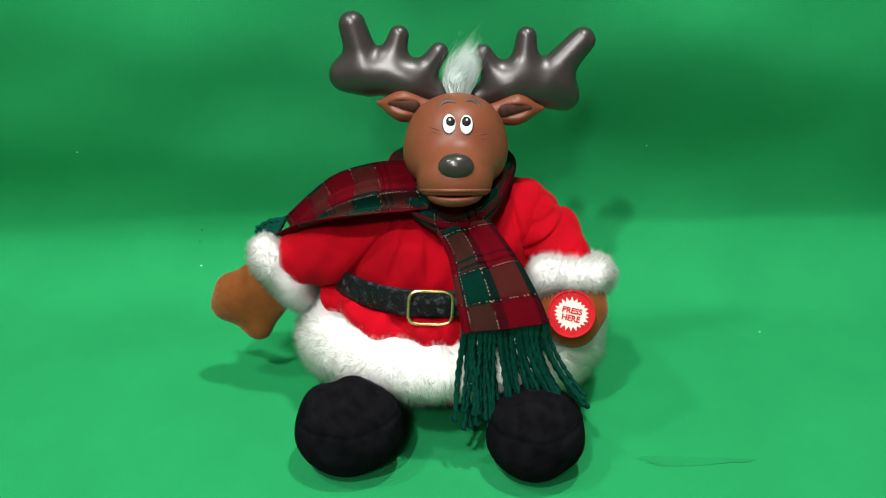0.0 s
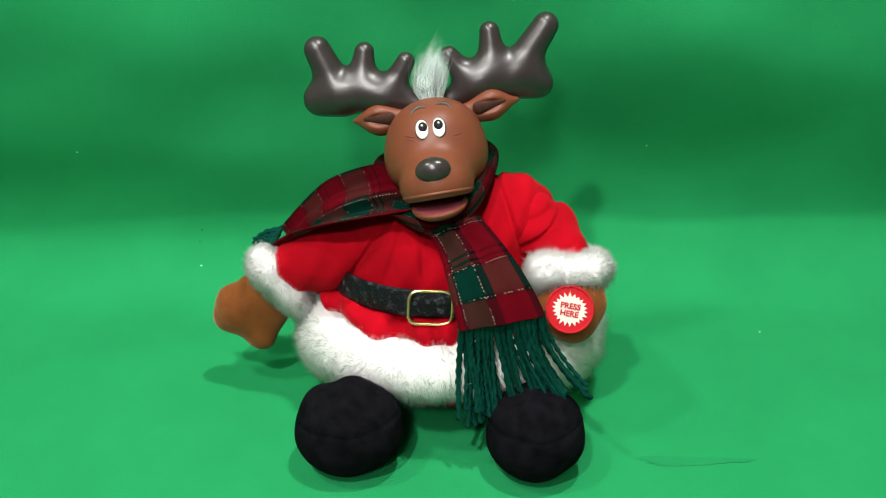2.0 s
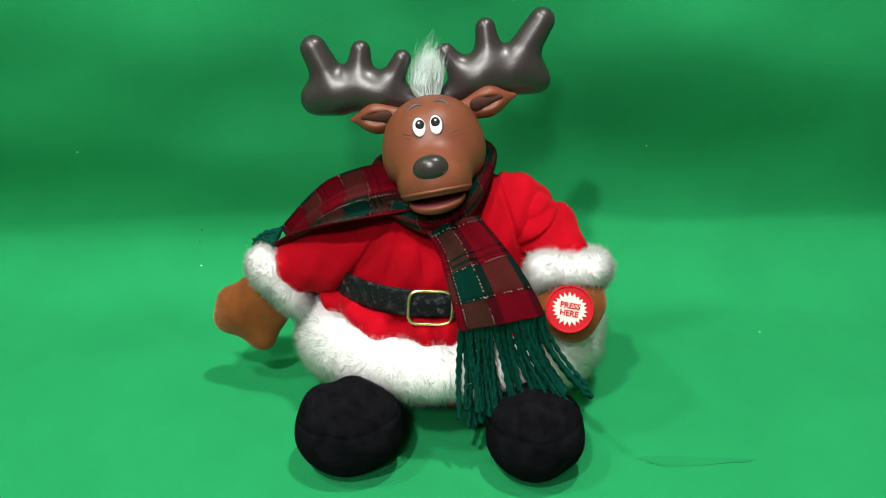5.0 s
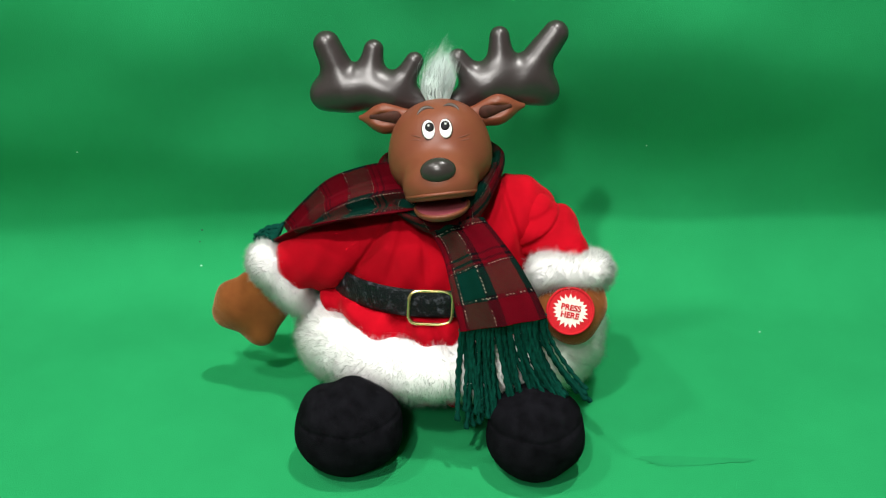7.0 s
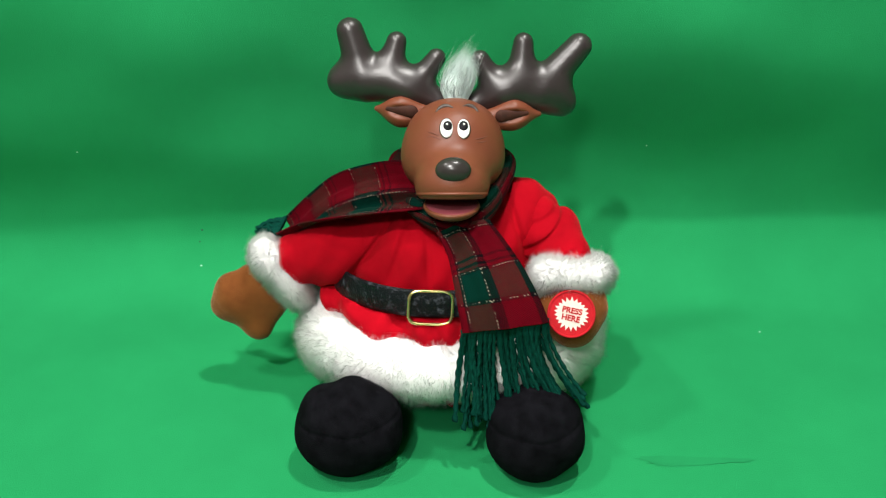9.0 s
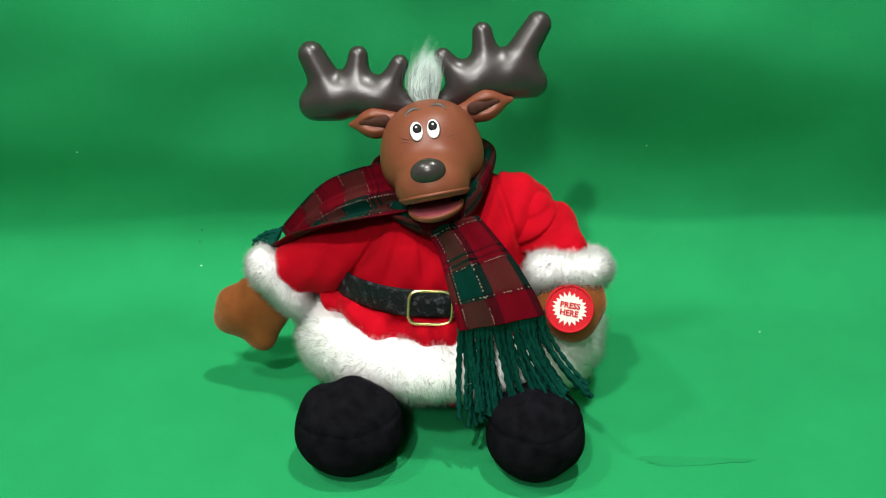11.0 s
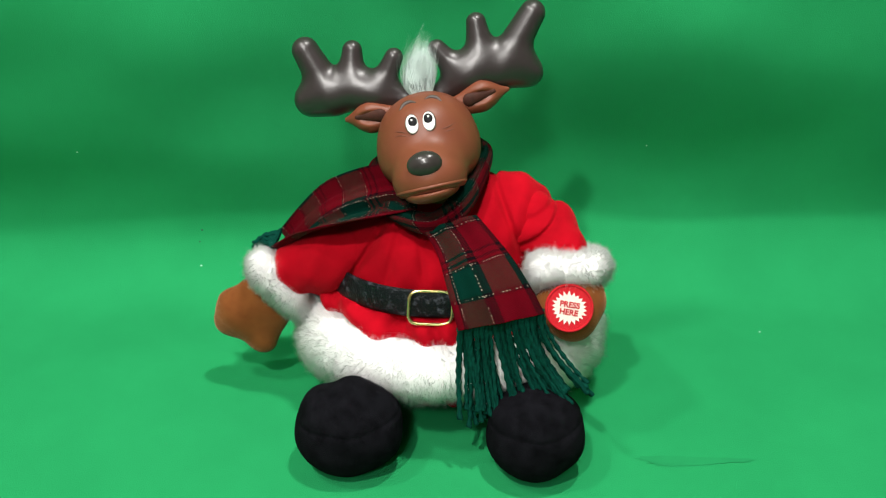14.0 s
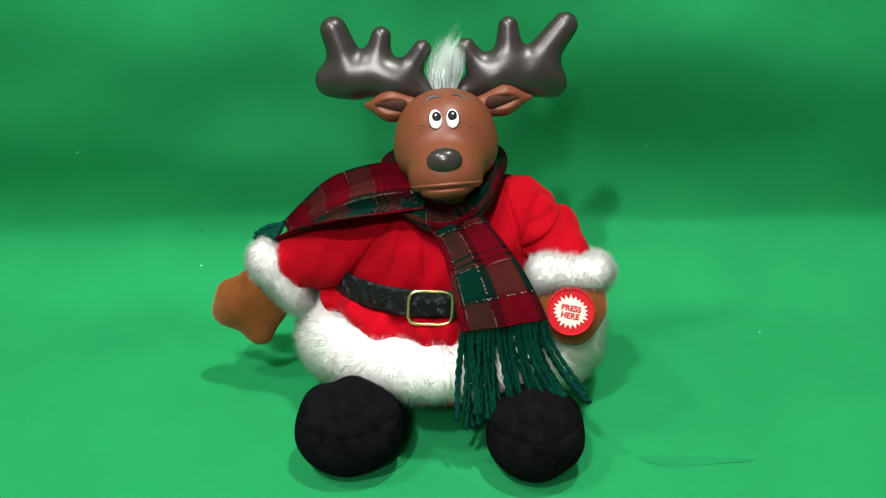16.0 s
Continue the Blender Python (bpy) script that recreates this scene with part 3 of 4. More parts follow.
    for base, mid, tip, hol_a, hol_b in (((-0.0136, 0.0020, 0.2427), (-0.0306, 0.0020, 0.2458), (-0.0482, 0.0060, 0.2472), (-0.0217, -0.0100, 0.2476), (-0.0394, -0.0060, 0.2490)),
                                         ((0.0375, 0.0020, 0.2392), (0.0557, 0.0020, 0.2431), (0.0748, 0.0060, 0.2428), (0.0460, -0.0100, 0.2441), (0.0647, -0.0060, 0.2455))):
        ear_shapes = [rod(base, mid, 0.0085, 0.0095, k=0.006, flat=0.75), rod(mid, tip, 0.0095, 0.0022, k=0.008, flat=0.75), rod(hol_a, hol_b, 0.0070, 0.0036, k=0.002, cut=True)]
        blob("ear", ear_shapes, 0.0009, VINYL_BROWN, head, "pointed brown vinyl ear")
        # the hollow's shade is coloured in: a dark brown filling behind the rim
        ia, ib = np.array(hol_a) + (0, 0.0052, 0), np.array(hol_b) + (0, 0.0042, 0)
        blob("inner_ear", [rod(ia, ib, 0.0050, 0.0020, flat=0.5)], 0.0008, EAR_DARK, head, "ear hollow with its shade put in as dark brown")

    # tuft of hair
    rng = np.random.default_rng(8)
    n = 12000
    root = np.array((0.0119, 0.0040, 0.2539))
    a, r = rng.uniform(0, 2 * math.pi, n), np.sqrt(rng.uniform(0, 1, n))
    roots = root + np.stack([0.0085 * r * np.cos(a), 0.007 * r * np.sin(a), 0.006 * (1 - r)], 1)
    allv, allf = [], []
    side = np.stack([np.cos(a), np.sin(a) * 0.6, np.zeros(n)], 1) * r[:, None]
    ln = rng.uniform(0.014, 0.024, n) * (1.1 - 0.35 * r) + (rng.uniform(0, 1, n) > 0.88) * rng.uniform(0.002, 0.014, n)
    for i in range(n):
        d0 = np.array([0.02, -0.02, 1.0]) + side[i] * 0.36 + rng.normal(0, 0.08, 3)
        d1 = np.array([0.62, 0.10, 1.0]) - side[i] * 0.45 + rng.normal(0, 0.16, 3)
        w = np.cross(d0, rng.normal(0, 1, 3))
        w *= 0.00008 / np.linalg.norm(w)
        p0, p1 = roots[i], roots[i] + d0 * ln[i] * 0.5
        p2 = p1 + (d0 + d1) * 0.5 * ln[i] * 0.32
        p3 = p2 + d1 * ln[i] * 0.34
        k = len(allv)
        allv += [p0 - w, p0 + w, p1 + w, p1 - w, p2 + w * 0.7, p2 - w * 0.7, p3]
        allf += [(k, k + 1, k + 2, k + 3), (k + 3, k + 2, k + 4, k + 5), (k + 5, k + 4, k + 6)]
    core = [rod((0.0119, 0.0050, 0.2522), (0.0113, 0.0050, 0.2660), 0.0060, 0.0072, k=0.008), rod((0.0118, 0.0040, 0.2681), (0.0190, 0.0060, 0.2815), 0.0070, 0.0020, k=0.008)]
    cv, cq = blob_arrays(core, 0.0015)
    g = cv - np.array((0.0118, 0.0080, 0.2649))
    g /= np.linalg.norm(g, axis=1)[:, None]
    allf += [tuple(int(i) + len(allv) for i in f) for f in cq]
    me = mesh_of("hair_tuft", np.concatenate([np.array(allv), cv]), allf, WHITE_HAIR_GREEN_CAST)
    soft = side + np.array((0, -0.6, 0.7)) + rng.normal(0, 0.2, (n, 3))
    soft /= np.linalg.norm(soft, axis=1)[:, None]
    me.normals_split_custom_set_from_vertices(np.concatenate([np.repeat(soft, 7, 0), g]).tolist())
    under("hair_tuft", me, head, "wispy upright white fur tuft")
    return head


head = build_head()

# ---- jaw, hinged inside the muzzle ----
HINGE = (0.0084, -0.0321, 0.1923)


def build_jaw():
    turn = (-12, 0, 0)
    rot = np.array(Euler([radians(a) for a in turn]).to_matrix())
    c = np.array((0.0080, -0.0622, 0.2002))
    flat = c + rot @ np.array((0, 0, 0.060))
    shapes = [ball(c, (0.0200, 0.0262, 0.0078), turn, k=0.005), ball(flat, (0.12, 0.12, 0.060), turn, k=0.0012, cut=True)]
    for a in np.linspace(-2.0, 1.82, 22):
        p, q = [c + rot @ np.array((0.0190 * math.sin(t), -0.0252 * math.cos(t), 0.0004)) for t in (a, a + 0.182)]
        shapes.append(rod(p, q, 0.0012, 0.0012, k=0.0006))
    v, q = blob_arrays(shapes, 0.0008)
    e = (v[q].mean(1) - c) @ rot
    lined = (np.linalg.norm(e[:, :2] / np.array((0.0182, 0.0243)), axis=1) < 1.0) & (e[:, 2] > -0.002)
    return under("jaw", mesh_of("jaw", v, q, [VINYL_BROWN, MOUTH_PINK], which=lined.astype(int)), head, "hinged brown lower jaw with pink mouth lining", at=HINGE)


jaw = build_jaw()

# ---- arms ----
SWAY = (-0.0088, 0.0000, 0.0827)


def build_arm_left():
    sleeve = [rod((-0.0599, -0.0060, 0.1375), (-0.0873, -0.0040, 0.1306), 0.0258, 0.0250, k=0.012), rod((-0.0873, -0.0040, 0.1306), (-0.1187, 0.0040, 0.1158), 0.0255, 0.0220, k=0.012)]
    arm = blob("arm", sleeve, 0.0014, RED_VELVET, toy, "red velvet sleeve", at=SWAY, ripple=coat_ripple)
    cuff = [rod((-0.1445, 0.0000, 0.1272), (-0.1168, -0.0060, 0.0869), 0.0108, 0.0102, k=0.01), rod((-0.1424, 0.0200, 0.1210), (-0.1160, 0.0140, 0.0832), 0.0104, 0.0104, k=0.01),
            rod((-0.1365, -0.0060, 0.1191), (-0.1203, -0.0080, 0.0998), 0.0125, 0.0125, k=0.01)]
    furry("cuff", cuff, 0.0025, WHITE_FUR, arm, 40000, 0.0050, width=0.00006, comb=(0, 0, -0.1), seed=5, jitter=0.32, ripple=pelt_ripple, label="white plush fur cuff")
    mit = [rod((-0.1445, 0.0040, 0.0962), (-0.1681, 0.0060, 0.0795), 0.0130, 0.0195, k=0.01, flat=0.7), rod((-0.1420, 0.0040, 0.0805), (-0.1548, 0.0050, 0.0570), 0.0142, 0.0136, k=0.010, flat=0.7),
           rod((-0.1700, 0.0060, 0.0847), (-0.1803, 0.0060, 0.0741), 0.0165, 0.0118, k=0.010, flat=0.7), rod((-0.1589, 0.0050, 0.1030), (-0.1635, 0.0060, 0.0952), 0.0080, 0.0100, k=0.008, flat=0.7)]
    blob("mitten", mit, 0.0016, MITTEN, arm, "tan brown plush mitten", ripple=lambda p: 0.0006 * np.sin(p[..., 0] * 160 + p[..., 2] * 90))
    return arm


def build_arm_right():
    sleeve = [rod((0.0593, 0.0100, 0.1501), (0.0794, -0.0050, 0.1439), 0.0258, 0.0248, k=0.014), rod((0.0794, -0.0050, 0.1439), (0.0943, -0.0400, 0.1389), 0.0248, 0.0190, k=0.014)]
    arm = blob("arm", sleeve, 0.0014, RED_VELVET, toy, "red velvet sleeve bent to the front", at=SWAY, ripple=bent_sleeve_ripple)
    cuff = [rod((0.0744, -0.0600, 0.1345), (0.1150, -0.0560, 0.1330), 0.0114, 0.0116, k=0.01), rod((0.0768, -0.0680, 0.1370), (0.1110, -0.0660, 0.1360), 0.0108, 0.0110, k=0.01),
            rod((0.0829, -0.0350, 0.1258), (0.1170, -0.0300, 0.1253), 0.0110, 0.0110, k=0.01)]
    furry("cuff", cuff, 0.0025, WHITE_FUR, arm, 44000, 0.0052, width=0.00006, comb=(0, 0, -0.1), seed=6, jitter=0.32, ripple=pelt_ripple, label="white plush fur cuff of bent arm")
    mit = [ball((0.0934, -0.0740, 0.1117), (0.0235, 0.0120, 0.0200), (-20, 0, 0), k=0.01), rod((0.0942, -0.0760, 0.1090), (0.0977, -0.0800, 0.0979), 0.0170, 0.0120, k=0.012, flat=0.6),
           rod((0.1108, -0.0700, 0.1223), (0.1101, -0.0730, 0.1144), 0.0080, 0.0090, k=0.01, flat=0.7)]
    blob("mitten", mit, 0.0016, MITTEN, arm, "tan brown plush mitten with press patch")
    c = Vector((0.0926, -0.0885, 0.1178))
    turn = Matrix.Rotation(radians(62), 3, "X") @ Matrix.Rotation(radians(-12), 3, "Z")

    def plate(name, outline, depth, lift, mat, label):
        k = len(outline)
        v = [c + turn @ Vector((x, y, lift)) for x, y in outline] + [c + turn @ Vector((x, y, lift - depth)) for x, y in outline]
        f = [tuple(range(k)), tuple(range(2 * k - 1, k - 1, -1))] + [(i, i + k, (i + 1) % k + k, (i + 1) % k) for i in range(k)]
        return under(name, mesh_of(name, np.array([tuple(p) for p in v]), f, mat, smooth=False), arm, label)

    plate("patch", [(0.0172 * math.cos(2 * math.pi * i / 48), 0.0172 * math.sin(2 * math.pi * i / 48)) for i in range(48)], 0.0030, 0.0006, PATCH_RED, "round red embroidered patch")
    rim = [c + turn @ Vector((0.0166 * math.cos(2 * math.pi * i / 40), 0.0166 * math.sin(2 * math.pi * i / 40), 0.0005)) for i in range(41)]
    tube("patch_rim", [tuple(p) for p in rim], 0.0010, PATCH_RED, arm, n=81, sides=6, closed=True)
    rng = random.Random(4)
    star = []
    for i in range(44):
        r = rng.uniform(0.84, 1.0) if i % 2 == 0 else 0.70
        a = 2 * math.pi * i / 44
        star.append((0.0146 * r * math.cos(a), 0.0128 * r * math.sin(a)))
    plate("starburst", star, 0.0006, 0.0010, PATCH_WHITE, "white embroidered starburst")
    for word, dy in (("PRESS", 0.0005), ("HERE", -0.0050)):
        cu = bpy.data.curves.new("lettering", "FONT")
        cu.body, cu.size, cu.align_x, cu.extrude, cu.offset = word, 0.0058, "CENTER", 0.0002, 0.00018
        tmp = new("lettering", cu)
        me = bpy.data.meshes.new_from_object(tmp.evaluated_get(bpy.context.evaluated_depsgraph_get()))
        bpy.data.objects.remove(tmp)
        me.transform(Matrix.Translation(c) @ turn.to_4x4() @ Matrix.Translation((0, dy, 0.0014)))
        me.materials.clear()
        me.materials.append(PATCH_RED)
        under("lettering", me, arm, "red stitched words")
    return arm


arm_left = build_arm_left()
arm_right = build_arm_right()

# ---- scarf ----
scarf = new("scarf")
scarf["home"] = tuple(SWAY)
scarf.location = SWAY
tagged(scarf, "red and green tartan scarf with gold threads, wrapped round the neck", "scarf")


def build_scarf():
    # collar round the neck, from behind the cheek under the chin to the other cheek
    ring = ribbon("collar", [(-0.0183, 0.0600, 0.1929), (-0.0308, 0.0300, 0.1941), (-0.0323, 0.0000, 0.1937), (-0.0193, -0.0360, 0.1871), (0.0065, -0.0580, 0.1836), (0.0238, -0.0500, 0.1918), (0.0375, -0.0180, 0.1972), (0.0445, 0.0180, 0.1979), (0.0338, 0.0600, 0.1929)],
                  [(-0.0257, 0.0700, 0.1829), (-0.0393, 0.0360, 0.1867), (-0.0323, -0.0080, 0.1782), (-0.0149, -0.0520, 0.1721), (0.0089, -0.0680, 0.1694), (0.0319, -0.0600, 0.1765), (0.0485, -0.0240, 0.1859), (0.0557, 0.0220, 0.1899), (0.0433, 0.0700, 0.1855)],
                  TARTAN, scarf, n=90, across=18, bulge=0.009, v0=0.027, u0=0.034, seed=4, width=0.042, crease=((0.45, 0.0035, 0.07),), label="tartan loop under the chin")
    ribbon("tail", [(0.0331, -0.0660, 0.1826), (0.0426, -0.0740, 0.1721), (0.0560, -0.0880, 0.1565), (0.0680, -0.1000, 0.1365), (0.0750, -0.1060, 0.1203)],
           [(-0.0049, -0.0680, 0.1729), (0.0028, -0.0800, 0.1616), (0.0072, -0.0940, 0.1462), (0.0107, -0.1040, 0.1291), (0.0135, -0.1100, 0.1143)],
           TARTAN, scarf, n=90, across=40, bulge=0.005, v0=-0.006, u0=0.0, seed=5, width=0.060, waves=2.2, fold=0.0022, label="hanging tartan scarf end")
    ribbon("shoulder_drape", [(-0.0191, -0.0300, 0.2124), (-0.0395, -0.0220, 0.2104), (-0.0637, -0.0120, 0.2023), (-0.0855, 0.0050, 0.1877), (-0.1072, 0.0200, 0.1660), (-0.1308, 0.0350, 0.1393)],
           [(-0.0098, -0.0560, 0.1863), (-0.0344, -0.0540, 0.1828), (-0.0638, -0.0480, 0.1776), (-0.0900, -0.0400, 0.1706), (-0.1104, -0.0200, 0.1582), (-0.1341, 0.0100, 0.1367)],
           TARTAN, scarf, n=90, across=46, bulge=0.014, v0=0.047, u0=0.004, seed=7, width=0.056, waves=2.3, fold=0.0030, crease=((0.55, 0.0075, 0.06), (0.24, 0.0022, 0.05)), label="tartan scarf end thrown over the shoulder")
    rng = random.Random(11)
    count = 54
    for i in range(count):
        q = (i + 0.5) / count
        layer = i % 2
        p = Vector((0.0135, -0.1085, 0.1143)).lerp(Vector((0.0740, -0.1055, 0.1205)), q) + Vector((0, 0.0005 + 0.003 * layer, 0.001))
        fan = q - 0.22
        length, ph = rng.uniform(0.066, 0.082), rng.uniform(0, 6)
        pts = [tuple(p)]
        for k in range(5):
            f = k / 4
            way = Vector((0.08 * fan + 0.82 * max(0, fan) * f * (1.4 - 0.6 * f) + 0.035 * math.sin(ph + k * 1.3) + 0.08 * math.sin(ph * 3), 0.02 - 0.22 * f + 0.05 * math.sin(ph * 2 + k), -0.85 + 0.2 * max(0, fan) * f))
            p = p + way.normalized() * length / 5
            p.z = max(p.z, 0.006)
            pts.append(tuple(p))
        tube("tassel", pts, 0.00145, YARN_GREEN, scarf, n=48, sides=8, twist=0.55, taper=lambda u: 1.0 + 2.5 * max(0, u - 0.92))
    for i in range(9):
        s = i / 8
        a, b = Vector((-0.1296, 0.0340, 0.1408)), Vector((-0.1335, 0.0120, 0.1363))
        p0 = a.lerp(b, s)
        q = Vector((-0.1528, 0.0300, 0.1293)) + Vector((rng.uniform(-0.003, 0.004), rng.uniform(-0.004, 0.004), rng.uniform(-0.003, 0.003)))
        tube("tassel", [tuple(p0), tuple(p0.lerp(q, 0.5) + Vector((0, 0, 0.003))), tuple(q)], 0.0019, YARN_GREEN, scarf, n=24, sides=8, twist=0.55)

    return ring


collar = build_scarf()


# ---- small marks on the cloth ----
def marks():
    def fleck(name, p, rx, ry, mat, label, wall=False):
        me = mesh_of(name, *blob_arrays([ball((0, 0, 0), (rx, 0.0006 if wall else ry, ry if wall else 0.0006))], max(rx, ry) / 7), mat)
        ob = new(name, me)
        ob.location = p
        return tagged(ob, label, "lint")
    rng = random.Random(3)
    # shade of a crease in the cloth, laid on as a flat darker patch
    stain = []
    for i in range(60):
        a = 2 * math.pi * i / 60
        k = 1 + 0.25 * math.sin(3 * a + 1) + 0.12 * rng.uniform(-1, 1)
        stain.append((0.187 + 0.040 * k * math.cos(a), -0.105 + 0.0055 * k * math.sin(a), 0.0003))
    ob = new("stain", mesh_of("stain", stain, [tuple(range(60))], STREAK_SHADE, smooth=False))
    tagged(ob, "faint crease shade on the green cloth, a flat darker patch", "stain")
    wall = bpy.data.objects["backdrop"].data
    tree = BVHTree.FromPolygons([v.co for v in wall.vertices], [tuple(p.vertices) for p in wall.polygons])
    for p, size, mat, label in (((-0.2444, 0.2000, 0.0599), 0.0012, DUST, "tiny dark speck on the green cloth"), ((-0.2474, 0.2000, 0.0484), 0.0009, DUST, "tiny dark speck on the green cloth"),
                                ((-0.2450, 0.1900, 0.0275), 0.0011, LINT, "pale lint on the hanging cloth"), ((0.2020, 0.2000, 0.1449), 0.0007, LINT, "pale lint on the hanging cloth"),
                                ((-0.3491, 0.2000, 0.1507), 0.0007, LINT, "pale lint on the hanging cloth")):
        hit = tree.ray_cast(Vector((p[0], -0.4, p[2])), Vector((0, 1, 0)))[0]
        fleck("lint_speck", hit, size, size * 0.8, mat, label, True)
    fleck("lint_speck", ((0.2991, 0.0900, 0.0276)[0], 0.09, 0.0), 0.0008, 0.0008, LINT, "tiny pale lint speck on the green cloth")


def ceiling_lamp():
    lamp = new("ceiling_lamp")
    tagged(lamp, "ceiling fitting with glowing round bulbs", "lamp")
    for lx, ly, lz, power, size in LAMPS:
        blob("bulb", [ball((lx, ly, lz + 0.05), (size / 2, size / 2, 0.03))], size / 10, BULB_GLOW, lamp)
        tube("stem", [(lx, ly, lz + 0.07), (lx, ly, lz + 0.09), (lx, ly, 2.052)], 0.02, GOLD, lamp, n=4)


marks()
ceiling_lamp()


